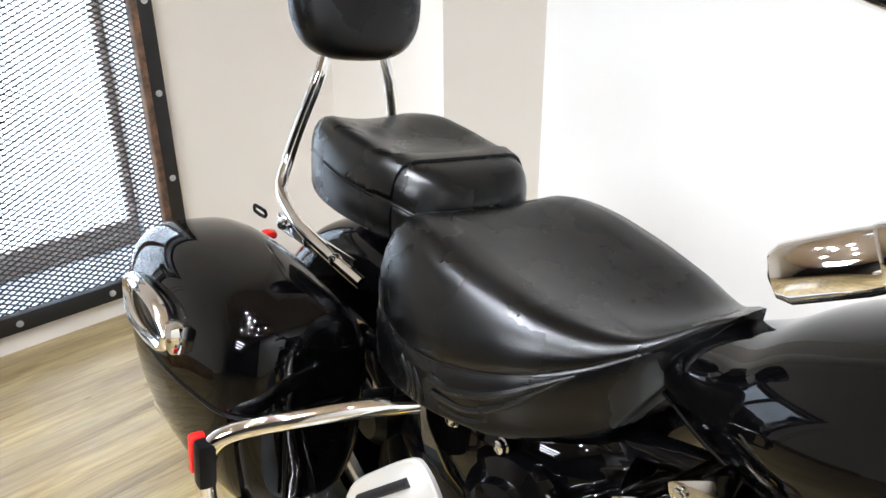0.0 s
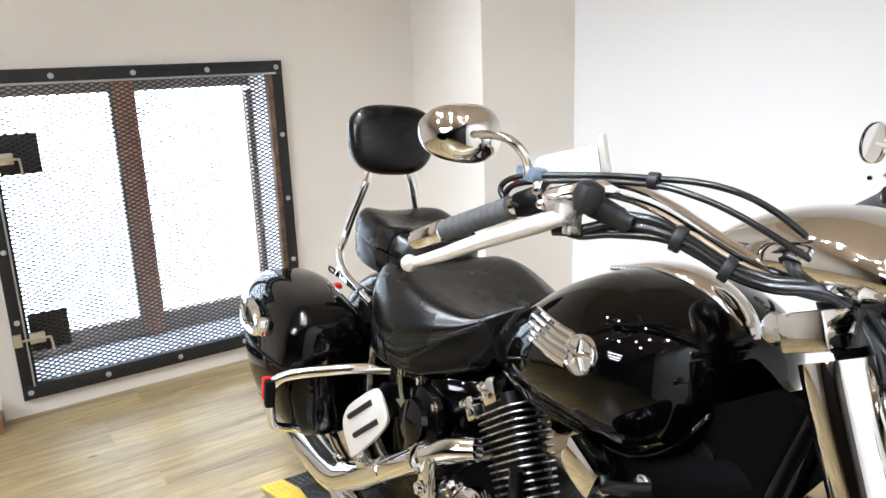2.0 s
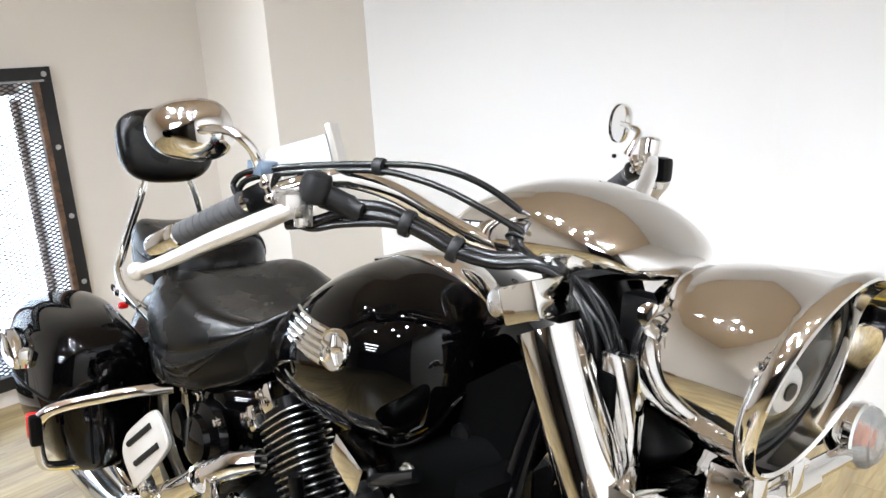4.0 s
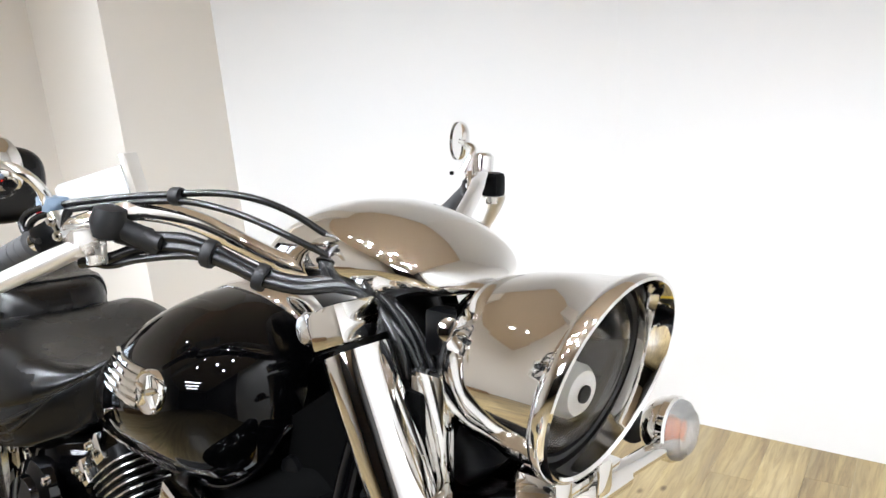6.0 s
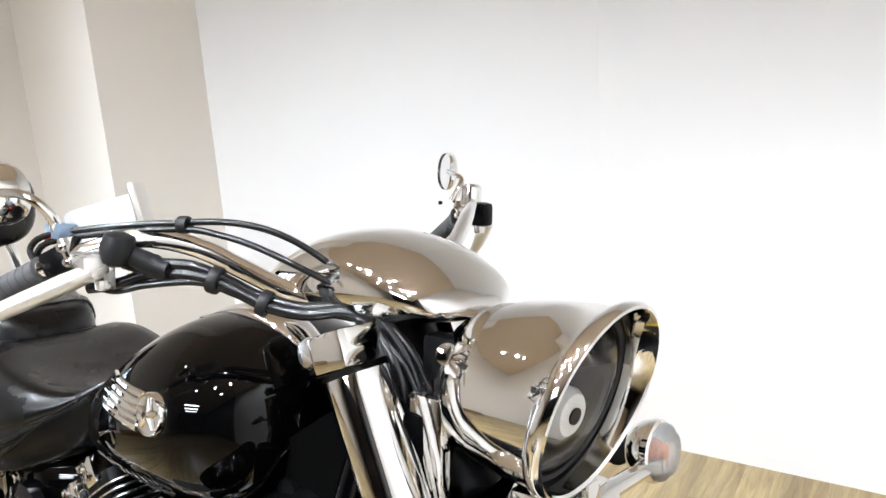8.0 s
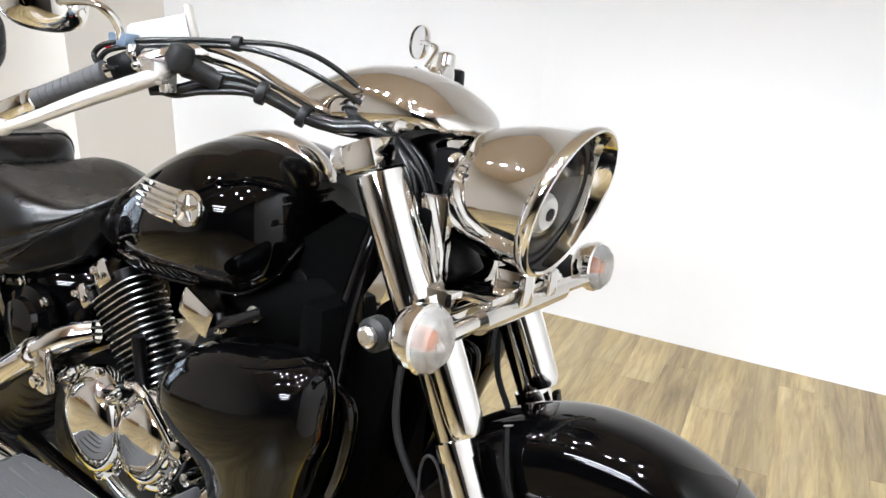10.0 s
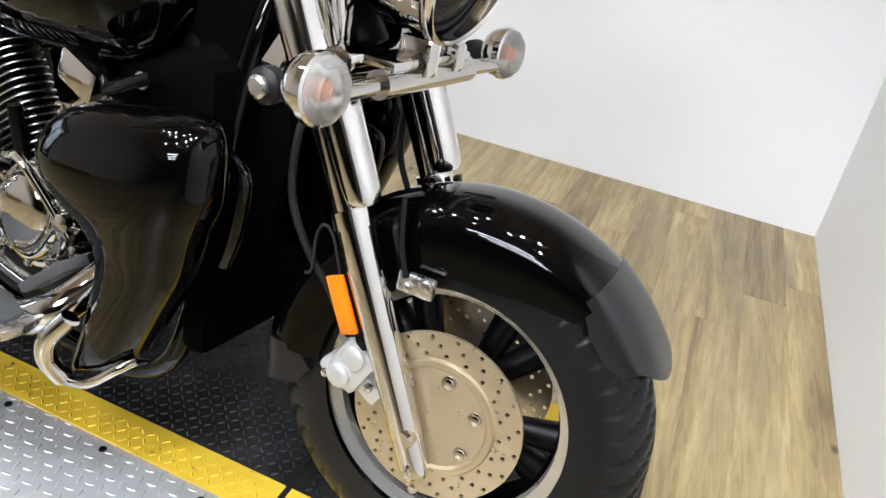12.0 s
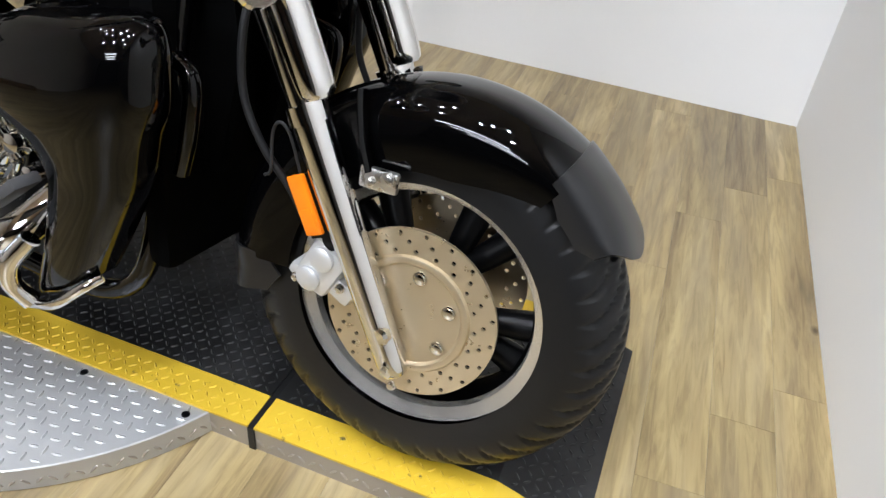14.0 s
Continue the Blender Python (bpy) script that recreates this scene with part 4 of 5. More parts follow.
    add_box(bm_, bar_point(s, -0.478, -0.262, 1.036), (0.034, 0.022, 0.02), None, 0.004)
    add_box(bm_, bar_point(s, -0.448, -0.252, 1.02), (0.014, 0.02, 0.034), None, 0.003)
    part("lever_bracket", bm_, M_BRUSHED, hb, "alloy lever bracket")
    # mirror
    mc = Vector((-0.661, -0.307, 1.106)) if s < 0 else Vector((-0.668, 0.592, 1.125))
    face = (Vector((-0.54, 0.84, 0.1)) if s < 0 else Vector((-0.58, -0.81, 0.05))).normalized()
    mm = mc.to_3d()
    mt = Matrix.Translation(mm) @ face.to_track_quat("Z", "Y").to_matrix().to_4x4()
    bm_ = bmesh.new()
    rings = []
    for h, k in ((0.012, 0.93), (0.012, 0.985), (0.006, 1.0), (-0.006, 0.985), (-0.02, 0.9), (-0.032, 0.72), (-0.04, 0.45), (-0.043, 0.12)):
        ring = []
        for j in range(40):
            a = 2 * math.pi * j / 40
            c_, s_ = math.cos(a), math.sin(a)
            u = 0.062 * math.copysign(abs(c_) ** 0.85, c_)
            v = 0.041 * math.copysign(abs(s_) ** 0.85, s_) * (1 + 0.12 * c_ * s)
            ring.append(mt @ Vector((k * u, k * v, h * (1.0 if s < 0 else 0.45))))
        rings.append(ring)
    ring_loft(bm_, rings, cap=False)
    mir = part("mirror", bm_, M_CHROME, bike, "teardrop chrome rear-view mirror")
    bm_ = bmesh.new()
    vs = [bm_.verts.new(p + (mt.to_3x3() @ Vector((0, 0, -0.003)))) for p in rings[0]]
    bm_.faces.new(vs)
    part("mirror_glass", bm_, M_MIRROR, mir)
    tube_part("mirror_stem", [bar_point(s, -0.53, -0.265, 1.058), bar_point(s, -0.522, -0.278, 1.085), bar_point(s, -0.528, -0.293, 1.103), bar_point(s, -0.555, -0.303, 1.111), mc + (Vector((0.02, -0.005, 0)) if s < 0 else Vector((0.02, -0.012, 0)))], 0.0055, M_CHROME, mir, "curved chrome stem", 12, radii=[0.008, 0.0065, 0.006, 0.0055, 0.007])
# front brake reservoir (right) and clutch clamp (left)
bm_ = bmesh.new()
rmx = Matrix.Translation((-0.515, -0.216, 1.088)) @ pose(0, 0, 0, 0, 0, 47)
ring_loft(bm_, [[rmx @ Vector((x - 0.25 * z, y, z)) for y, z in ((-0.02, lo), (0.02, lo), (0.02, hi), (-0.02, hi))] for x, lo, hi in ((-0.044, -0.022, -0.006), (-0.039, -0.026, 0.0), (0.038, -0.028, 0.022))])
res = part("brake_reservoir", bm_, M_FROST, bike, "pale wedge-shaped brake fluid reservoir", 30)
box_part("reservoir_cap", (0.0425, 0, -0.002), (0.008, 0.045, 0.055), M_POLISHED, res, "polished reservoir cap", 0.003, rmx @ pose(0, 0, 0, 0, -14, 0))
box_part("mirror_mount", (-0.53, -0.264, 1.066), (0.042, 0.024, 0.018), M_BLUEGREY, bike, "blue-grey anodised mirror clamp", 0.004)
lathe_part("clutch_clamp", [(0.016, 0), (0.02, 0.004), (0.02, 0.04), (0.014, 0.045)], facing((-0.5, 0.47, 1.06), (0.0, 0.1, 1)), M_CHROME, bike, n=16)
box_part("clutch_bracket", (-0.468, 0.462, 1.05), (0.04, 0.03, 0.045), M_SATIN, bike, "", 0.01)

lathe_part("pivot_ball", [(0.006, -0.02), (0.016, -0.016), (0.02, 0.0), (0.016, 0.016), (0.006, 0.02)], facing((-0.437, -0.241, 1.05), (0.2, 0.1, 1)), M_RUBBER, bike, "black rubber pivot cover", 20)
tube_part("hose_boot", [(-0.432, -0.232, 1.045), (-0.42, -0.215, 1.033), (-0.408, -0.198, 1.02)], 0.012, M_RUBBER, bike, "black rubber boot", 14, radii=[0.011, 0.013, 0.012])
# cables and hoses over the bars
CABLES = (
    ((-0.506, -0.29, 1.028), (-0.551, -0.288, 1.031), (-0.563, -0.287, 1.046), (-0.535, -0.275, 1.062), (-0.46, -0.225, 1.074), (-0.396, -0.181, 1.079), (-0.345, -0.158, 1.081), (-0.31, -0.135, 1.075), (-0.285, -0.111, 1.061), (-0.262, -0.088, 1.04), (-0.24, -0.065, 1.015), (-0.189, -0.056, 0.973), (-0.156, -0.052, 0.945), (-0.134, -0.048, 0.905), (-0.124, -0.044, 0.85), (-0.117, -0.04, 0.76)),
    ((-0.51, -0.285, 1.02), (-0.548, -0.282, 1.025), (-0.556, -0.282, 1.04), (-0.53, -0.272, 1.055), (-0.46, -0.228, 1.067), (-0.391, -0.185, 1.072), (-0.343, -0.164, 1.066), (-0.308, -0.143, 1.054), (-0.274, -0.122, 1.037), (-0.246, -0.095, 1.017), (-0.228, -0.07, 1.0), (-0.185, -0.064, 0.955), (-0.155, -0.06, 0.925), (-0.135, -0.058, 0.88), (-0.13, -0.055, 0.8)),
    ((-0.478, -0.258, 1.003), (-0.45, -0.236, 1.008), (-0.426, -0.209, 1.019), (-0.381, -0.183, 1.02), (-0.345, -0.157, 1.006), (-0.31, -0.132, 0.986), (-0.275, -0.106, 0.977), (-0.23, -0.081, 0.982), (-0.2, -0.066, 0.965), (-0.165, -0.062, 0.92), (-0.15, -0.06, 0.84)),
    ((-0.44, -0.235, 1.045), (-0.42, -0.209, 1.033), (-0.382, -0.182, 1.03), (-0.351, -0.156, 1.014), (-0.322, -0.13, 0.994), (-0.28, -0.1, 0.983), (-0.235, -0.075, 0.988), (-0.195, -0.06, 0.975), (-0.15, -0.05, 0.91), (-0.14, -0.05, 0.8)),
    ((-0.49, -0.262, 1.012), (-0.455, -0.24, 1.0), (-0.42, -0.215, 1.008), (-0.37, -0.178, 1.012), (-0.335, -0.15, 0.997)),
    ((-0.26, 0.1, 1.03), (-0.2, 0.06, 0.96), (-0.15, 0.05, 0.86), (-0.13, 0.045, 0.74)),
)
for k, pts in enumerate(CABLES):
    tube_part("cable", pts, (0.0039, 0.0039, 0.0074, 0.0066, 0.0045, 0.0055)[k], M_HOSE, bike, n=10)
for p, d, r in (((-0.394, -0.182, 1.0765), (1, 0.5, 0), 0.0105), ((-0.36, -0.165, 1.014), (1, 0.7, -0.4), 0.0165), ((-0.315, -0.13, 0.988), (1, 0.7, -0.5), 0.016)):
    lathe_part("cable_tie", [(r * 0.95, -0.006), (r, -0.004), (r, 0.004), (r * 0.95, 0.006)], facing(p, d), M_RUBBER, bike, n=16)
lathe_part("cable_joint", [(0.011, -0.03), (0.0135, -0.026), (0.0135, 0.012), (0.009, 0.02), (0.009, 0.03)], facing((-0.425, -0.214, 1.032), (1, 0.55, -0.25)), M_RUBBER, bike, n=16)
lathe_part("cable_ring", [(0.0165, -0.003), (0.0205, -0.003), (0.0205, 0.003), (0.0165, 0.003), (0.0165, -0.003)], facing((-0.236, -0.072, 1.006), (0.6, 0.3, -0.8)), M_CHROME, bike, n=24, cap=False)
# Near-black block that fills the hollow between the fork legs.
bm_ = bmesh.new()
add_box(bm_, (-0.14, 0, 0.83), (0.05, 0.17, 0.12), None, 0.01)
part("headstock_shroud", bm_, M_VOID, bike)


# tank
def tank_ring(x, zc, w, up, down, n=48):
    """Egg-shaped section: round shoulders, tucked-in lower flank."""
    out = []
    for j in range(n):
        a = 2 * math.pi * j / n
        c, s = math.cos(a), math.sin(a)
        y = w * math.copysign(abs(c) ** 0.88, c)
        z = up * abs(s) ** 0.95 if s > 0 else -down * abs(s) ** 0.9
        out.append(Vector((x, y, zc + z)))
    return out


TANK = ((-0.912, 0.705, 0.045, 0.022, 0.02), (-0.902, 0.707, 0.08, 0.04, 0.036), (-0.835, 0.715, 0.115, 0.066, 0.062), (-0.785, 0.731, 0.141, 0.088, 0.083), (-0.714, 0.75, 0.168, 0.108, 0.105), (-0.631, 0.777, 0.186, 0.126, 0.128), (-0.56, 0.796, 0.191, 0.132, 0.142), (-0.485, 0.805, 0.186, 0.126, 0.146), (-0.443, 0.808, 0.174, 0.115, 0.142), (-0.408, 0.81, 0.15, 0.1, 0.126), (-0.38, 0.812, 0.118, 0.08, 0.1), (-0.362, 0.815, 0.078, 0.05, 0.062), (-0.357, 0.816, 0.03, 0.02, 0.024))
bm_ = bmesh.new()
ring_loft(bm_, [tank_ring(*r) for r in lerp_rows(TANK, 5)])
tank = part("fuel_tank", bm_, M_BLACK, bike, "gloss black teardrop fuel tank", 60)
# welded seam round the flank
bm_ = bmesh.new()
for s in (-1, 1):
    seam = []
    fine = lerp_rows([(*r, a) for r, a in zip(TANK[1:-1], (-30, -40, -46, -50, -52, -53, -53, -52, -49, -42, -30))], 5)
    for x, zc, w, up, dn, a in fine:
        c, q = math.cos(radians(a)), math.sin(radians(a))
        seam.append((x, s * (w * c ** 0.88 + 0.002), zc - dn * abs(q) ** 0.9 - 0.001))
    seam.append((-0.3585, s * 0.03, 0.792))
    add_tube(bm_, seam, 0.0036, 8, 1)
part("tank_seam", bm_, M_BLACK, tank)
# chrome console along the top
bm_ = bmesh.new()
rings = []
for x, z, w, h in lerp_rows(((-0.67, 0.898, 0.006, 0.004), (-0.63, 0.907, 0.016, 0.007), (-0.56, 0.926, 0.03, 0.01), (-0.5, 0.931, 0.034, 0.013), (-0.45, 0.921, 0.032, 0.016), (-0.41, 0.904, 0.028, 0.018), (-0.382, 0.884, 0.022, 0.016), (-0.368, 0.868, 0.012, 0.01)), 4):
    rings.append(superring(x, 0, z, w, h, 32, 2.0))
ring_loft(bm_, rings)
part("tank_console", bm_, M_CHROME, tank, "chrome tank console")
for s in (-1, 1):
    # badge: swept wing with a round emblem
    nrm = Vector((0.12, s, 0.12)).normalized()
    bm_ = bmesh.new()
    add_lathe(bm_, [(0.029, -0.008), (0.029, 0.004), (0.027, 0.007), (0.0245, 0.0055), (0.0225, 0.0055), (0.004, 0.0058)], facing((-0.492, s * 0.182, 0.827), nrm), 32)
    for k in range(5):
        a = 2 * math.pi * k / 5 + 0.3
        q = facing((-0.492, s * 0.182, 0.827), nrm)
        add_tube(bm_, [q @ Vector((0.005 * math.cos(a), 0.005 * math.sin(a), 0.006)), q @ Vector((0.022 * math.cos(a), 0.022 * math.sin(a), 0.007))], 0.005, 8, 2, [0.006, 0.0025])
    badge = part("tank_badge", bm_, M_CHROME, tank, "round chrome emblem with a ribbed wing")
    def tank_side(x, z, out=0.003):
        i = next((k for k in range(len(TANK) - 1) if TANK[k][0] <= x <= TANK[k + 1][0]), 0)
        f = (x - TANK[i][0]) / (TANK[i + 1][0] - TANK[i][0])
        zc, w, up, dn = (TANK[i][q] + (TANK[i + 1][q] - TANK[i][q]) * f for q in (1, 2, 3, 4))
        k = min(1.0, abs((z - zc) / up) ** (1 / 0.95)) if z > zc else min(1.0, abs((zc - z) / dn) ** (1 / 0.9))
        return Vector((x, s * (w * max(0.0, 1 - k * k) ** 0.44 + out), z))
    bm_ = bmesh.new()
    for k in range(5):
        dz = 0.024 - 0.012 * k
        add_tube(bm_, [tank_side(x, 0.827 + dz * f + dd) for x, f, dd in ((-0.512, 0.85, 0.0), (-0.55, 0.82, 0.002), (-0.595, 0.78, 0.003), (-0.648 + 0.008 * k, 0.7, 0.002))], 0.005, 8, 5, [0.0055, 0.0055, 0.005, 0.003])
    part("badge_wing", bm_, M_CHROME, badge)

# seats
def seat_profile(w, top, dish, bottom, crease):
    """Half a section, middle to middle: dished top, rolled shoulder, a sewn crease, upright skirt with a hem."""
    c = max(bottom + 0.012, min(crease, top - 0.02))
    h = top - c
    up = [(0.0, top - dish), (0.25, top - 0.86 * dish), (0.5, top - 0.45 * dish), (0.68, top - 0.1 * dish), (0.8, top - 0.04 * h), (0.89, top - 0.16 * h), (0.955, top - 0.36 * h), (0.99, top - 0.6 * h), (1.0, top - 0.82 * h), (0.995, c + 0.06 * h), (0.972, c)]
    d = c - bottom
    down = [(0.99, c - 0.08 * d), (1.0, c - 0.25 * d), (0.995, c - 0.6 * d), (0.975, c - 0.86 * d), (0.985, c - 0.92 * d), (0.975, bottom), (0.9, bottom - 0.004), (0.5, bottom - 0.004), (0.0, bottom - 0.004)]
    return [(w * a, z) for a, z in up + down]


def seat_ring(x, w, top, dish, bottom, crease):
    half = seat_profile(w, top, dish, bottom, crease)
    return [Vector((x, y, z)) for y, z in half] + [Vector((x, -y, z)) for y, z in reversed(half[1:-1])]


def crease_at(x):
    """Height of the seam between the seat's cushion and its skirt."""
    return float(np.interp(x, (-1.33, -1.27, -1.2, -1.13, -1.06, -1.0, -0.955, -0.92, -0.87), (0.665, 0.655, 0.642, 0.646, 0.66, 0.68, 0.703, 0.728, 0.765)))


SEAT = ((-1.325, 0.10, 0.715, 0.0, 0.635), (-1.315, 0.15, 0.748, 0.0, 0.602), (-1.28, 0.187, 0.775, 0.006, 0.578), (-1.21, 0.207, 0.775, 0.016, 0.574), (-1.12, 0.208, 0.76, 0.02, 0.58), (-1.03, 0.185, 0.745, 0.022, 0.592), (-0.97, 0.148, 0.737, 0.016, 0.612), (-0.935, 0.117, 0.74, 0.008, 0.632), (-0.908, 0.088, 0.754, 0.004, 0.68), (-0.886, 0.055, 0.769, 0.0, 0.732), (-0.868, 0.025, 0.778, 0.0, 0.764))
bm_ = bmesh.new()
ring_loft(bm_, [seat_ring(*r, crease_at(r[0])) for r in lerp_rows(SEAT, 5)])
seat = part("rider_seat", bm_, M_LEATHER, bike, "black leather rider seat with a sewn skirt", 50)
for s in (-1, 1):
    def flank(x, z, out=0.004):
        i = next((k for k in range(len(SEAT) - 1) if SEAT[k][0] <= x <= SEAT[k + 1][0]), 0)
        f = (x - SEAT[i][0]) / (SEAT[i + 1][0] - SEAT[i][0])
        w = SEAT[i][1] + (SEAT[i + 1][1] - SEAT[i][1]) * f
        top = SEAT[i][2] + (SEAT[i + 1][2] - SEAT[i][2]) * f
        bot = SEAT[i][4] + (SEAT[i + 1][4] - SEAT[i][4]) * f
        half = seat_profile(w, top, 0.0, bot, crease_at(x))[4:-3]
        y = float(np.interp(-z, [-q for _, q in half], [q for q, _ in half]))
        return Vector((x, s * (y + out), z))
    for pts, r in ((tuple((x, crease_at(x)) for x in (-1.3, -1.24, -1.2, -1.13, -1.06, -1.0, -0.955, -0.92)), 0.0032), (((-1.2, 0.647), (-1.235, 0.69), (-1.262, 0.735)), 0.0022), (((-1.24, 0.648), (-1.27, 0.69), (-1.29, 0.725)), 0.0026)):
        bm_ = bmesh.new()
        add_tube(bm_, [flank(x, z, 0.001) for x, z in pts], r, 8, 6)
        part("seat_piping", bm_, M_LEATHER, seat, "stitched leather piping")
    bm_ = bmesh.new()
    add_tube(bm_, [flank(x, z, 0.0) for x, z in ((-1.125, 0.628), (-1.09, 0.625), (-1.03, 0.648), (-0.965, 0.692))], 0.006, 8, 6, [0.007, 0.007, 0.006, 0.002])
    add_tube(bm_, [flank(x, z, 0.0) for x, z in ((-1.12, 0.61), (-1.07, 0.61), (-1.02, 0.638), (-0.965, 0.692))], 0.005, 8, 6, [0.005, 0.006, 0.005, 0.002])
    add_tube(bm_, [flank(x, z, 0.0) for x, z in ((-1.11, 0.596), (-1.06, 0.598), (-1.005, 0.635))], 0.004, 8, 6, [0.004, 0.005, 0.002])
    for k in range(3):
        add_tube(bm_, [flank(-1.185 + 0.014 * k, 0.628 - 0.002 * k, 0.0), flank(-1.165 + 0.01 * k, 0.606, 0.001), flank(-1.17 + 0.014 * k, 0.58, 0.0)], 0.005, 8, 5)
    part("embossed_motif", bm_, M_LEATHER, seat, "embossed winged motif")

PSEAT = ((-1.682, 0.045, 0.797, 0.0, 0.766), (-1.672, 0.074, 0.815, 0.002, 0.748), (-1.64, 0.107, 0.836, 0.008, 0.734), (-1.58, 0.133, 0.845, 0.018, 0.724), (-1.51, 0.143, 0.838, 0.022, 0.718), (-1.44, 0.141, 0.829, 0.016, 0.714), (-1.38, 0.13, 0.824, 0.002, 0.712), (-1.332, 0.11, 0.815, 0.0, 0.712), (-1.306, 0.085, 0.797, 0.0, 0.714), (-1.293, 0.055, 0.775, 0.0, 0.722))
bm_ = bmesh.new()
ring_loft(bm_, [seat_ring(*r, r[2] - 0.058) for r in smooth_rows(PSEAT, 5)])
pseat = part("passenger_seat", bm_, M_LEATHER, bike, "black leather passenger seat with a strap", 60)
bm_ = bmesh.new()
rows = smooth_rows(PSEAT, 5)
strap = [r for r in rows if -1.395 < r[0] < -1.35]
ring_loft(bm_, [[Vector((p.x, p.y * 1.025, p.z + (0.004 if p.z > 0.76 else -0.002))) for p in seat_ring(*r, r[2] - 0.058)] for r in strap])
part("seat_strap", bm_, M_LEATHER, pseat, "black leather seat strap")
for s in (-1, 1):
    bm_ = bmesh.new()
    add_tube(bm_, [(r[0], s * (r[1] * 0.975 + 0.001), r[2] - 0.058) for r in rows[6:-6:3]], 0.0028, 8, 3)
    part("seat_piping", bm_, M_LEATHER, pseat)

# passenger backrest
bm_ = bmesh.new()
rings = []
bt = Matrix.Translation((-1.69, 0, 1.02)) @ pose(0, 0, 0, 0, -8, 0)
for d, k in ((-0.034, 0.78), (-0.03, 0.92), (-0.018, 1.0), (0.0, 1.01), (0.012, 1.0), (0.024, 0.93), (0.032, 0.8), (0.036, 0.5), (0.037, 0.1)):
    ring = []
    for j in range(44):
        a = 2 * math.pi * j / 44
        c, s = math.cos(a), math.sin(a)
        y = 0.124 * math.copysign(abs(c) ** 0.66, c) * (1 + 0.1 * s)
        z = 0.097 * math.copysign(abs(s) ** 0.72, s)
        ring.append(bt @ Vector((d, k * y, k * z)))
    rings.append(ring)
ring_loft(bm_, rings)
back = part("backrest", bm_, M_LEATHER, bike, "padded black leather passenger backrest", 50)
for s in (-1, 1):
    tube_part("sissy_bar", [(-1.695, s * 0.05, 0.96), (-1.69, s * 0.062, 0.92), (-1.69, s * 0.074, 0.885), (-1.705, s * 0.1, 0.80), (-1.71, s * 0.118, 0.74), (-1.69, s * 0.138, 0.695), (-1.6, s * 0.15, 0.665), (-1.49, s * 0.15, 0.648), (-1.38, s * 0.15, 0.637)], 0.011, M_CHROME, back, "chrome backrest bar", 12)
    bm_ = bmesh.new()
    add_box(bm_, (-1.55, s * 0.145, 0.645), (0.26, 0.012, 0.03), pose(0, 0, 0, 0, 0, 0), 0.005)
    for bx in (-1.65, -1.55, -1.46):
        bolt(bm_, (bx, s * 0.152, 0.647), (0, s, 0), 0.009, 0.01)
    part("backrest_bracket", bm_, M_CHROME, back)
tube_part("plate_loop", [(-1.875, -0.11, 0.612), (-1.83, -0.108, 0.612), (-1.83, -0.108, 0.6), (-1.875, -0.11, 0.6), (-1.875, -0.11, 0.612)], 0.0035, M_SATIN, bike, n=8, per=2)
box_part("tail_lamp", (-1.85, -0.09, 0.555), (0.03, 0.03, 0.02), M_RED, bike, "red tail lamp", 0.012)

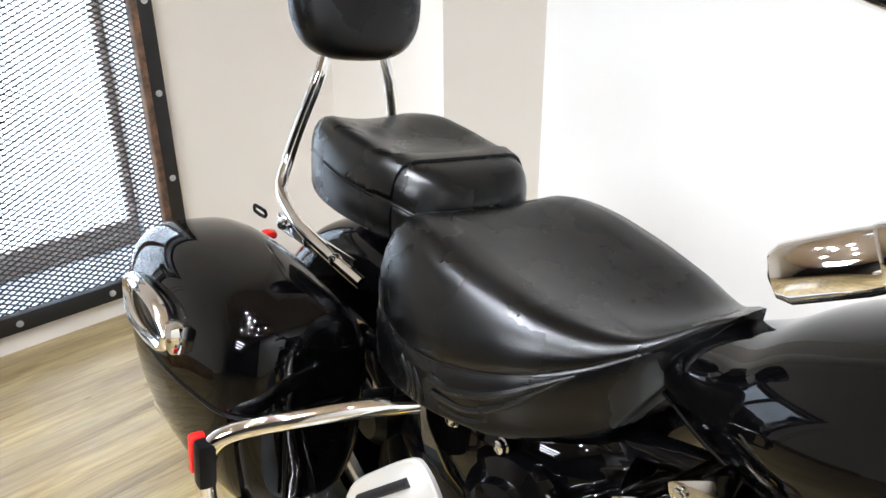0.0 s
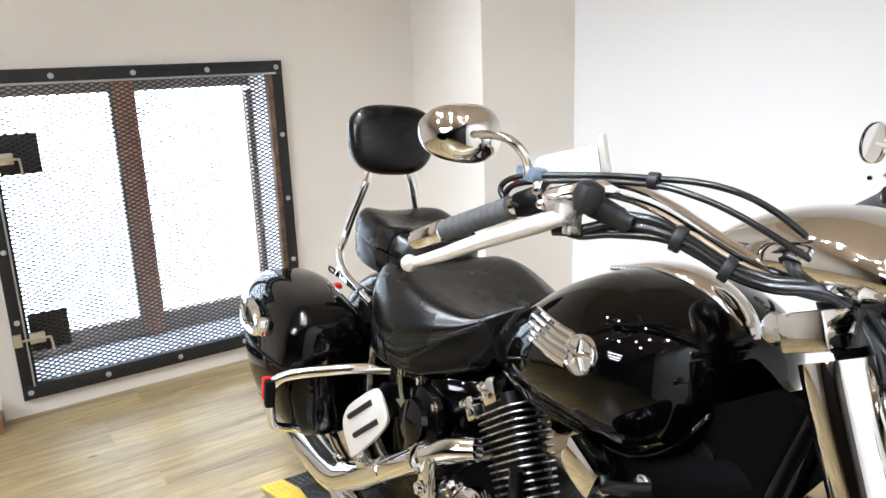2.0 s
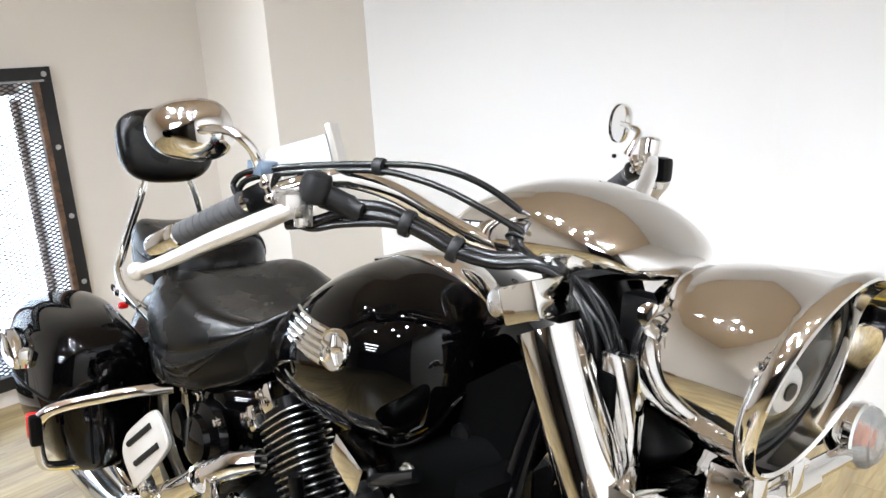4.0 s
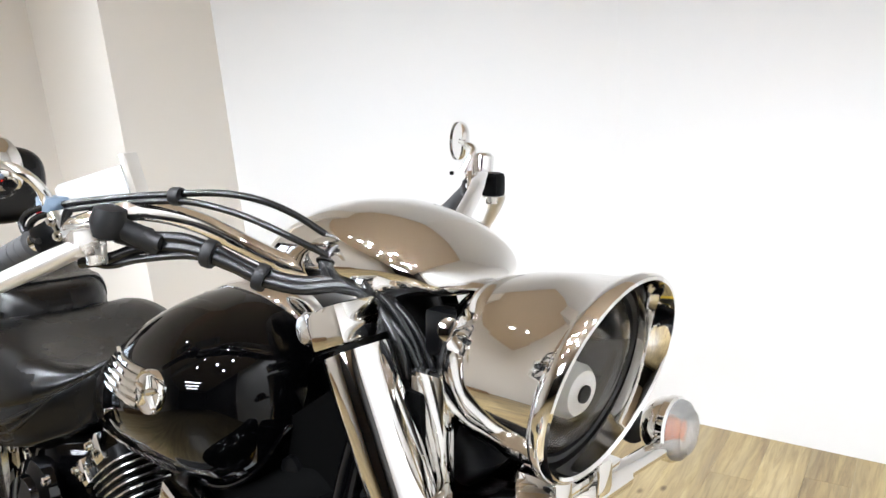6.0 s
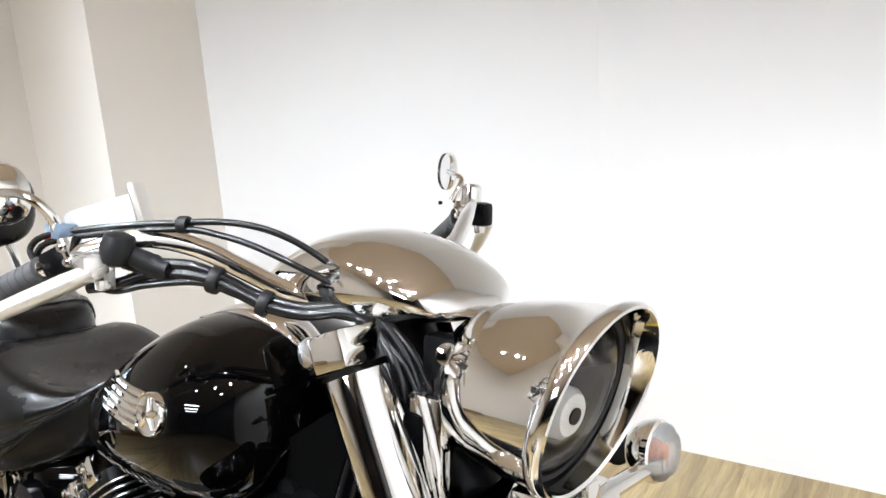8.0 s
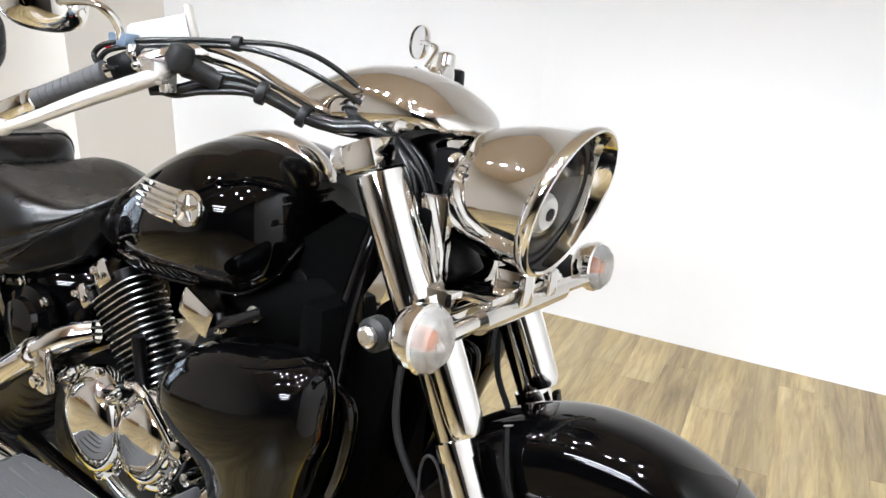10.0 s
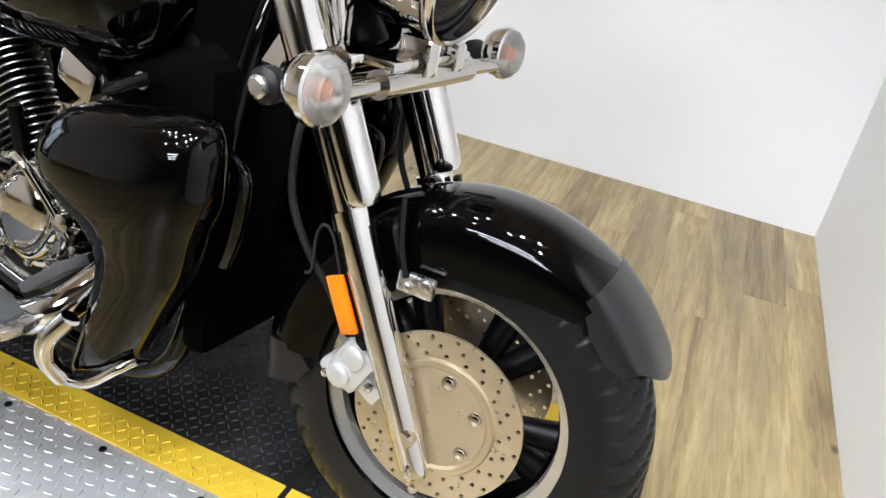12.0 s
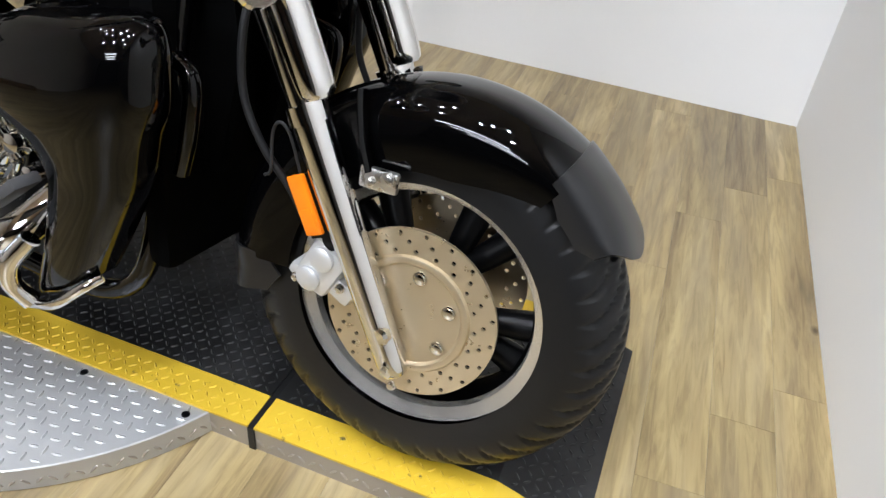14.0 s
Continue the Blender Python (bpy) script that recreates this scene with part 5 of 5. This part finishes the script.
# saddlebags
for s in (-1, 1):
    def bag_ring(x, w, h0, h1, yc, p=3.2, n=44):
        out = []
        zc = (h0 + h1) / 2
        for j in range(n):
            a = 2 * math.pi * j / n
            c, q = math.cos(a), math.sin(a)
            y = w * math.copysign(abs(c) ** (2 / p), c)
            z = (h1 - h0) / 2 * math.copysign(abs(q) ** (2 / p), q)
            y *= 1 - 0.12 * (z < 0) * abs(z) / 0.17
            out.append(Vector((x, s * (yc + y), zc + z)))
        return out
    BAG = ((-1.82, 0.03, 0.47, 0.56, 0.28), (-1.812, 0.07, 0.43, 0.6, 0.28), (-1.78, 0.095, 0.385, 0.64, 0.282), (-1.71, 0.112, 0.355, 0.668, 0.285), (-1.6, 0.12, 0.345, 0.682, 0.287), (-1.5, 0.119, 0.345, 0.68, 0.285), (-1.42, 0.112, 0.35, 0.672, 0.28), (-1.365, 0.105, 0.362, 0.655, 0.272), (-1.338, 0.08, 0.39, 0.625, 0.265), (-1.33, 0.04, 0.44, 0.57, 0.26))
    rows = [(x + max(0.0, x + 1.6) * 0.09, w, h0 - 0.04, h1 - 0.018, yc) for x, w, h0, h1, yc in lerp_rows(BAG, 5)]
    bm_ = bmesh.new()
    ring_loft(bm_, [bag_ring(*r) for r in rows])
    bag = part("saddlebag", bm_, M_BLACK, bike, "gloss black hard saddlebag", 60)
    # overlapping lid
    bm_ = bmesh.new()
    lid = []
    for r in rows:
        ring = bag_ring(*r)
        mid = Vector((r[0], s * r[4], 0.53))
        lid.append([Vector((mid.x + (p.x + 1.575) * 0.012, mid.y + (p.y - mid.y) * 1.025, max(0.512, p.z + 0.003))) for p in ring])
    ring_loft(bm_, lid)
    part("bag_lid", bm_, M_BLACK, bag, "gloss black saddlebag lid", 50)
    # lid joint
    bm_ = bmesh.new()
    zj = 0.505
    pts = []
    for x, w, h0, h1, yc in rows[2:-2]:
        zc = (h0 + h1) / 2
        f = max(0.0, 1 - (abs(zj - zc) / ((h1 - h0) / 2)) ** 3.2) ** (1 / 3.2)
        pts.append((x, s * (yc + w * f * (1 - 0.12 * max(0, zc - zj) / 0.17)), zj))
    add_tube(bm_, pts, 0.004, 8, 1)
    add_tube(bm_, [pts[-1], (-1.316, s * 0.335, zj), (-1.307, s * 0.29, zj), (-1.307, s * 0.23, zj), (-1.326, s * 0.18, zj)], 0.004, 8, 4)
    part("lid_joint", bm_, M_SATIN, bag)
    # latch
    bm_ = bmesh.new()
    la = [(-1.46, 0.4, 0.575), (-1.49, 0.405, 0.605), (-1.56, 0.408, 0.612), (-1.64, 0.4, 0.595), (-1.668, 0.396, 0.565), (-1.61, 0.406, 0.545), (-1.53, 0.406, 0.543), (-1.475, 0.402, 0.552), (-1.46, 0.4, 0.575)]
    add_tube(bm_, [(x, s * (y + 0.008), z) for x, y, z in la], 0.014, 12, 5, None, 0.6)
    add_box(bm_, (-1.45, s * 0.4, 0.575), (0.036, 0.034, 0.045), None, 0.012)
    latch = part("latch", bm_, M_CHROME, bag, "looped chrome bag latch")
    # guard rail in front of and under the bag
    guard = tube_part("bag_guard", [(-1.2, s * 0.165, 0.536), (-1.23, s * 0.235, 0.533), (-1.26, s * 0.3, 0.523), (-1.285, s * 0.35, 0.513), (-1.304, s * 0.385, 0.5), (-1.315, s * 0.403, 0.482), (-1.32, s * 0.41, 0.458)], 0.013, M_CHROME, bike, "chrome saddlebag guard rail", 14)
    tube_part("guard_lower", [(-1.32, s * 0.41, 0.43), (-1.32, s * 0.405, 0.385), (-1.325, s * 0.39, 0.368), (-1.34, s * 0.34, 0.352), (-1.36, s * 0.285, 0.335)], 0.0105, M_CHROME, guard, n=14)
    # Chrome upright given satin black for the shade it stands in.
    tube_part("guard_upright", [(-1.3, s * 0.31, 0.52), (-1.3, s * 0.31, 0.36)], 0.0025, M_SATIN, guard, n=8)
    tube_part("guard_strut", [(-1.4, s * 0.25, 0.34), (-1.35, s * 0.235, 0.285), (-1.292, s * 0.21, 0.226), (-1.2, s * 0.22, 0.14), (-1.15, s * 0.23, 0.09)], 0.013, M_CHROME, guard, n=14)
    bm_ = bmesh.new()
    add_box(bm_, (-1.336, s * 0.416, 0.463), (0.016, 0.022, 0.056), None, 0.006)
    part("side_marker", bm_, M_RED, guard, "red plastic side marker")
    bm_ = bmesh.new()
    add_box(bm_, (-1.312, s * 0.414, 0.46), (0.026, 0.025, 0.066), None, 0.008)
    part("marker_housing", bm_, M_SATIN, guard)
    # folded passenger footboard
    bm_ = bmesh.new()
    prof = [(-0.105, -0.055), (-0.095, -0.075), (0.02, -0.062), (0.085, -0.045), (0.1, -0.02), (0.1, 0.035), (0.08, 0.06), (0.0, 0.062), (-0.06, 0.055), (-0.1, 0.02)]
    pm = Matrix.Translation((-1.122, s * 0.245, 0.458)) @ pose(0, 0, 0, 0, 0, -s * 22) @ pose(0, 0, 0, s * 8, -40, 0) @ Matrix.Scale(0.79, 4)
    path = smooth_path([(*p, 0) for p in prof + prof[:1]], 4)[:-1]
    rings = [[pm @ Vector((p.x * k, s * d, p.y * k)) for p in path] for d, k in ((0.0, 0.97), (0.003, 1.0), (0.011, 1.0), (0.0145, 0.96))]
    ring_loft(bm_, rings)
    peg = part("passenger_footboard", bm_, M_POLISHED, bike, "folded polished aluminium passenger footboard")
    for dz in (-0.024, 0.03):
        tube_part("rubber_pad", [pm @ Vector((-0.055, s * 0.0148, dz)), pm @ Vector((0.06, s * 0.0148, dz))], 0.0065, M_RUBBER, peg, n=10, flat=1.0)
    bm_ = bmesh.new()
    add_box(bm_, (-0.07, -s * 0.0, -0.085), (0.05, 0.025, 0.05), pm, 0.008)
    bolt(bm_, pm @ Vector((-0.06, s * 0.012, -0.09)), (0, s, 0), 0.009, 0.01)
    part("footboard_hinge", bm_, M_BRUSHED, peg)

# side covers and frame
bm_ = bmesh.new()
ring_loft(bm_, [superring(x, 0, z, w, h, 32, 3.2) for x, z, w, h in ((-1.3, 0.5, 0.1, 0.08), (-1.2, 0.5, 0.15, 0.11), (-1.05, 0.51, 0.165, 0.12), (-0.97, 0.52, 0.15, 0.11), (-0.92, 0.53, 0.09, 0.08))])
part("side_cover", bm_, M_BLACK, bike, "gloss black side cover")
for s in (-1, 1):
    bm_ = bmesh.new()
    add_lathe(bm_, [(0.07, 0.0), (0.075, 0.01), (0.07, 0.025), (0.05, 0.034), (0.045, 0.045), (0.02, 0.05)], facing((-1.0, s * 0.155, 0.5), (0.1, s, 0.1)), 32)
    cov = part("air_cover", bm_, M_BLACK, bike, "round gloss black cover")
    for bx, bz in ((-1.12, 0.56), (-1.03, 0.575), (-0.95, 0.55), (-1.06, 0.52), (-0.93, 0.47), (-1.0, 0.44)):
        bm_ = bmesh.new()
        bolt(bm_, (bx, s * 0.165, bz), (0, s, 0), 0.009, 0.012)
        part("cover_bolt", bm_, M_CHROME, cov)
    tube_part("frame_rail", [(-0.22, s * 0.05, 0.86), (-0.24, s * 0.09, 0.7), (-0.27, s * 0.12, 0.4), (-0.34, s * 0.14, 0.2), (-0.6, s * 0.14, 0.15), (-1.1, s * 0.14, 0.2)], 0.018, M_BLACK, bike, n=12)
    tube_part("top_rail", [(-0.26, s * 0.04, 0.76), (-0.6, s * 0.045, 0.68), (-0.95, s * 0.06, 0.6), (-1.35, s * 0.15, 0.56)], 0.017, M_BLACK, bike, n=12)
    bm_ = bmesh.new()
    bolt(bm_, (-0.36, s * 0.055, 0.725), (0, s, 0), 0.02, 0.02)
    part("frame_bolt", bm_, M_SATIN, bike)
    bm_ = bmesh.new()
    bolt(bm_, (-0.417, s * 0.11, 0.664), (0, s, 0), 0.011, 0.012)
    part("mount_bolt", bm_, M_BRUSHED, bike)
    # neck gusset
    bm_ = bmesh.new()
    ring_loft(bm_, [[Vector((x, s * y, z)) for x, z in ((-0.25, 0.69), (-0.2, 0.7), (-0.165, 0.79), (-0.18, 0.8))] for y in (0.06, 0.085)])
    part("neck_cover", bm_, M_CHROME, bike, "small chrome neck cover")

# engine
crank = made("crankcase", lambda bm: ring_loft(bm, [superring(x, 0, z, w, h, 36, 3.0) for x, z, w, h in ((-0.98, 0.3, 0.12, 0.1), (-0.93, 0.3, 0.165, 0.13), (-0.75, 0.31, 0.175, 0.145), (-0.55, 0.32, 0.17, 0.13), (-0.45, 0.33, 0.13, 0.09))]), M_SATIN, bike, "black V-twin engine crankcase")
for lean, cx, cz in ((-34, -0.735, 0.53), (28, -0.545, 0.475)):
    cm = Matrix.Translation((cx, -0.098 if lean < 0 else -0.06, cz)) @ pose(0, 0, 0, 0, lean, 0)
    for k in range(16):
        bm_ = bmesh.new()
        z = -0.10 + k * 0.0128
        w = 0.043 if lean < 0 else 0.066
        prof = superring(0, 0, 0, w, (0.056 + 0.0024 * min(k, 11)) if lean < 0 else 0.072, 36, 3.4)
        rings = []
        for dz, q in ((0, 0.96), (0.0012, 0.998), (0.0018, 1.0), (0.0032, 1.0), (0.0038, 0.998), (0.005, 0.96)):
            rings.append([cm @ Vector((p.z * q, p.y * q, z + dz)) for p in prof])
        ring_loft(bm_, rings)
        bm_.normal_update()
        axis = cm.to_3x3() @ Vector((0, 0, 1))
        for f in bm_.faces:
            f.material_index = 1 if abs(f.normal.dot(axis)) < 0.3 else 0
        fin = part("fin", bm_, M_FIN, crank, "black cylinder fin, edge darkened for the shadow there with a bright machined edge" if lean < 0 else "black cylinder fin, edge darkened for the shadow there")
        # Front fins get black edges in place of the shadow they sit in.
        fin.data.materials.append(M_BRUSHED if lean < 0 else M_SATIN)
    bm_ = bmesh.new()
    prof = superring(0, 0, 0, 0.036, 0.06, 28, 3.0)
    ring_loft(bm_, [[cm @ Vector((p.z, p.y, z)) for p in prof] for z in (-0.14, 0.12)])
    part("cylinder_barrel", bm_, M_SATIN, crank)
    for dx, wx, dz in (((-0.085, 0.045, 0.115), (0.005, 0.06, 0.13)) if lean < 0 else ((-0.062, 0.042, 0.128), (0.03, 0.058, 0.128))):
        bm_ = bmesh.new()
        add_box(bm_, (dx, 0.015, dz), (wx, 0.12, 0.05), cm, 0.012)
        for s in (-1, 1):
            bolt(bm_, cm @ Vector((dx - 0.012, 0.015 + s * 0.06, dz + 0.012)), (0, s, 0), 0.006, 0.006)
            bolt(bm_, cm @ Vector((dx + 0.012, 0.015 + s * 0.06, dz - 0.008)), (0, s, 0), 0.006, 0.006)
        part("rocker_cover", bm_, M_CHROME, crank, "chrome rocker cover")
for s in (-1, 1):
    for nm, cx, cz, rx, rz, th in (("clutch_cover", -0.745, 0.378, 0.088, 0.1, 12), ("timing_cover", -0.585, 0.405, 0.072, 0.09, 25)):
        bm_ = bmesh.new()
        rings = []
        for d, k in ((0.0, 1.12), (0.018, 1.12), (0.024, 1.05), (0.026, 0.93), (0.034, 0.9), (0.044, 0.82), (0.05, 0.6), (0.053, 0.3), (0.054, 0.05)):
            ring = []
            for j in range(40):
                a = 2 * math.pi * j / 40
                p = pose(0, 0, 0, 0, th, 0) @ Vector((k * rx * math.cos(a), 0, k * rz * math.sin(a) * (1 + 0.12 * math.cos(a))))
                ring.append(Vector((cx + p.x, s * (0.165 + d), cz + p.z)))
            rings.append(ring)
        ring_loft(bm_, rings)
        cov = part(nm, bm_, M_CHROME, crank, "oval chrome engine cover")
        for k in range(9):
            a = 2 * math.pi * k / 9 + 0.2
            p = pose(0, 0, 0, 0, th, 0) @ Vector((1.07 * rx * math.cos(a), 0, 1.07 * rz * math.sin(a)))
            bm_ = bmesh.new()
            bolt(bm_, (cx + p.x, s * 0.183, cz + p.z), (0, s, 0), 0.0075, 0.012)
            part("cover_bolt", bm_, M_CHROME, cov)
    for p, r, h in (((-0.66, 0.2, 0.47), 0.016, 0.03), ((-0.5, 0.17, 0.42), 0.02, 0.03), ((-0.47, 0.17, 0.38), 0.014, 0.03), ((-0.86, 0.17, 0.43), 0.018, 0.03), ((-0.52, 0.18, 0.33), 0.013, 0.03)):
        lathe_part("oil_fitting", [(r, 0), (r * 1.1, h * 0.3), (r * 0.8, h * 0.6), (r * 0.8, h), (r * 0.3, h * 1.1)], facing((p[0], s * p[1], p[2]), (0.1, s, 0.1)), M_CHROME, crank, n=14)
    tube_part("oil_line", [(-0.62, s * 0.2, 0.5), (-0.57, s * 0.21, 0.51), (-0.53, s * 0.2, 0.46), (-0.49, s * 0.19, 0.4)], 0.008, M_CHROME, crank, n=10)
    tube_part("pushrod_tube", [(-0.66, s * 0.145, 0.44), (-0.67, s * 0.15, 0.56)], 0.012, M_SATIN, crank, n=12)
# exhaust on the right
pipe = tube_part("exhaust_pipe", [(-0.80, -0.15, 0.53), (-0.84, -0.18, 0.515), (-0.89, -0.205, 0.482), (-0.97, -0.225, 0.425), (-1.09, -0.23, 0.345), (-1.19, -0.235, 0.285), (-1.35, -0.25, 0.225), (-1.9, -0.27, 0.2)], 0.026, M_CHROME, bike, "chrome exhaust pipe and silencer", 20, radii=[0.022, 0.025, 0.026, 0.027, 0.03, 0.034, 0.045, 0.05])
tube_part("lower_pipe", [(-0.42, -0.16, 0.36), (-0.46, -0.235, 0.30), (-0.56, -0.255, 0.255), (-0.75, -0.25, 0.25), (-1.0, -0.245, 0.24), (-1.25, -0.25, 0.22)], 0.03, M_CHROME, pipe, "chrome lower exhaust pipe", 20)
for x, y, z, d in ((-0.9, -0.215, 0.474, (-1, -0.1, -0.65)), (-1.03, -0.228, 0.386, (-1, 0, -0.66)), (-1.15, -0.233, 0.308, (-1, 0, -0.6))):
    lathe_part("heat_shield_band", [(0.0285, -0.008), (0.0305, -0.006), (0.0305, 0.006), (0.0285, 0.008)], facing((x, y, z), d), M_CHROME, pipe, n=24)
bm_ = bmesh.new()
add_box(bm_, (-0.87, -0.215, 0.45), (0.05, 0.02, 0.09), None, 0.008)
bolt(bm_, (-0.87, -0.226, 0.43), (0, -1, 0), 0.012, 0.012)
part("pipe_bracket", bm_, M_CHROME, pipe)
# intake joints under the tank
for s in (-1, 1):
    bm_ = bmesh.new()
    add_box(bm_, (0, 0, 0), (0.08, 0.05, 0.055), Matrix.Translation((-0.497, s * 0.14, 0.655)) @ pose(0, 0, 0, 0, 22, 0), 0.01)
    part("throttle_cover", bm_, M_CHROME, crank, "chrome throttle body cover")
    tube_part("intake_hose", [(-0.46, s * 0.142, 0.642), (-0.42, s * 0.14, 0.66), (-0.375, s * 0.13, 0.682)], 0.0095, M_HOSE, crank, n=14)

# leg shields
SHIELD = ((0.675, -0.29, 0.09, 0.03, 0.235), (0.66, -0.295, 0.13, 0.05, 0.24), (0.63, -0.3, 0.152, 0.062, 0.247), (0.59, -0.303, 0.157, 0.066, 0.25), (0.55, -0.29, 0.14, 0.064, 0.25), (0.51, -0.27, 0.1, 0.058, 0.247), (0.46, -0.268, 0.08, 0.052, 0.244), (0.4, -0.288, 0.074, 0.05, 0.243), (0.33, -0.317, 0.072, 0.048, 0.242), (0.27, -0.344, 0.072, 0.044, 0.242), (0.25, -0.35, 0.068, 0.038, 0.242))
for s in (-1, 1):
    bm_ = bmesh.new()
    rings = []
    for z, x, hx, hy, y in lerp_rows(SHIELD, 4):
        ring = []
        for j in range(32):
            a = 2 * math.pi * j / 32
            c, q = math.cos(a), math.sin(a)
            ring.append(Vector((x + hx * math.copysign(abs(c) ** 0.75, c), s * (y - 0.02 + hy * math.copysign(abs(q) ** 0.8, q)), z + (0.2 + 0.45 * min(1.0, max(0.0, (0.43 - z) / 0.18))) * hx * c)))
        rings.append(ring)
    ring_loft(bm_, rings)
    shield = part("leg_shield", bm_, M_BLACK, bike, "gloss black lower leg shield with a chrome foot", 60)
    tube_part("shield_foot", [(-0.42, s * 0.262, 0.198), (-0.34, s * 0.275, 0.238), (-0.292, s * 0.262, 0.28), (-0.274, s * 0.24, 0.296)], 0.008, M_CHROME, shield, n=10)
    tube_part("crash_bar", [(-0.385, s * 0.265, 0.33), (-0.41, s * 0.285, 0.29), (-0.416, s * 0.285, 0.25), (-0.4, s * 0.27, 0.215)], 0.0155, M_CHROME, bike, "chrome crash bar", 16)
    tube_part("shield_duct", [(-0.2, s * 0.15, 0.62), (-0.165, s * 0.16, 0.6), (-0.175, s * 0.16, 0.52), (-0.2, s * 0.15, 0.46)], 0.013, M_BLACK, shield, n=12)
    # rider footboard
    bm_ = bmesh.new()
    prof = [(-0.9, -0.25), (-0.88, -0.35), (-0.75, -0.385), (-0.6, -0.385), (-0.5, -0.36), (-0.455, -0.32), (-0.47, -0.26), (-0.6, -0.235), (-0.8, -0.235)]
    path = smooth_path([(*p, 0) for p in prof + prof[:1]], 4)[:-1]

    def board(p, k, dz):
        cx, cy = -0.68, -0.31
        x, y = cx + (p.x - cx) * k, cy + (p.y - cy) * k
        return Vector((x, -s * y, 0.272 + dz + 0.2 * max(0.0, x + 0.55)))
    ring_loft(bm_, [[board(p, k, d) for p in path] for d, k in ((-0.012, 0.97), (-0.008, 1.0), (0.006, 1.0), (0.01, 0.97))])
    fb = part("footboard", bm_, M_BRUSHED, bike, "alloy rider footboard with a rubber pad")
    bm_ = bmesh.new()
    ring_loft(bm_, [[board(p, k, d) for p in path] for d, k in ((0.0105, 0.9), (0.016, 0.89), (0.017, 0.87))])
    part("footboard_pad", bm_, M_GREYRUBBER, fb, "dark grey ribbed rubber pad")
    for k in range(4):
        y = -0.27 - 0.024 * k
        tube_part("pad_rib", [board(Vector((-0.84, y, 0)), 1, 0.017), board(Vector((-0.68, y, 0)), 1, 0.0175), board(Vector((-0.53, y, 0)), 1, 0.0175)], 0.0035, M_GREYRUBBER, fb, n=6)
    pedal = tube_part("pedal", [(-0.62, s * 0.23, 0.33), (-0.55, s * 0.25, 0.34), (-0.47, s * 0.27, 0.355)], 0.011, M_CHROME, bike, "foot pedal with a rubber pad", 12)
    bm_ = bmesh.new()
    add_box(bm_, (0, 0, 0), (0.125, 0.045, 0.018), Matrix.Translation((-0.405, s * 0.275, 0.40)) @ pose(0, 0, 0, 0, -38, 0), 0.006)
    part("pedal_pad", bm_, M_GREYRUBBER, pedal)
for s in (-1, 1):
    # gusset panel behind the fork, near-black to close the bright gap
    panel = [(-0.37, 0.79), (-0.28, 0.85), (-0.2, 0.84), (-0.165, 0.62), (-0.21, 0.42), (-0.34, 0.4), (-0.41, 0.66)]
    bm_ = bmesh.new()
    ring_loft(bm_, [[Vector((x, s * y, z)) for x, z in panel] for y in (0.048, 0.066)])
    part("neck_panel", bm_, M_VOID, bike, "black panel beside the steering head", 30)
# Radiator widened so the white wall doesn't show between fork and tank.
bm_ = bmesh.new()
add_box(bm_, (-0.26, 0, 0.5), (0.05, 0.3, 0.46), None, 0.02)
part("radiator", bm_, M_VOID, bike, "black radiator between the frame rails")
# Filler block added under the tank, standing in for the dark hollow there.
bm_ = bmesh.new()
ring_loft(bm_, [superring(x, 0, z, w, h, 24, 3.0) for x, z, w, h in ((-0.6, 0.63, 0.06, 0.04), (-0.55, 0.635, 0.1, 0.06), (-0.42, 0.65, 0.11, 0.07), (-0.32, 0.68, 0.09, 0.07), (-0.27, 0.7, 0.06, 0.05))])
part("under_tank_filler", bm_, M_VOID, bike, "added black filler block under the tank")
tube_part("side_stand", [(-0.75, 0.14, 0.2), (-0.8, 0.26, 0.08), (-0.84, 0.33, 0.055)], 0.013, M_CHROME, bike, "side stand")

# ---- floor planks ----
floor = bpy.data.objects["floor"]
PW, PL = 0.122, 0.92
plank_meshes = {}


def plank_mesh(length):
    """A thin board with eased upper edges; boards of one length share it."""
    key = round(length, 2)
    if key not in plank_meshes:
        bm = bmesh.new()
        add_box(bm, (0, 0, 0), (PW - 0.0003, length - 0.0003, 0.005))
        top = [e for e in bm.edges if all(v.co.z > 0 for v in e.verts)]
        bmesh.ops.bevel(bm, geom=top, offset=0.0004, segments=1, affect="EDGES")
        me = bpy.data.meshes.new("plank")
        bm.to_mesh(me)
        bm.free()
        me.materials.append(M_PLANK)
        plank_meshes[key] = me
    return plank_meshes[key]


rnd = random.Random(5)
for i in range(int((EX - WX + 0.1) / PW) + 1):
    first = 0.04 * rnd.randint(5, 23)
    y = NY + 0.1
    length = first
    while y > -2.745:
        ob = new("plank", plank_mesh(length))
        ob.parent = floor
        ob.matrix_world = pose(EX + 0.02 - PW / 2 - i * PW, y - length / 2, -0.0025)
        y -= length
        length = min(PL, y + 2.75)
rest = bmesh.new()
for i in range(int((EX - WX + 0.1) / 0.3) + 1):
    for k in range(5):
        add_box(rest, (EX - 0.15 - i * 0.3, -3.2 - 0.9 * k, -0.003), (0.2997, 0.8997, 0.004))
tagged(part("plank_field", rest, M_PLANK, floor, "wood-look planks further back", 0), kind="stuff")
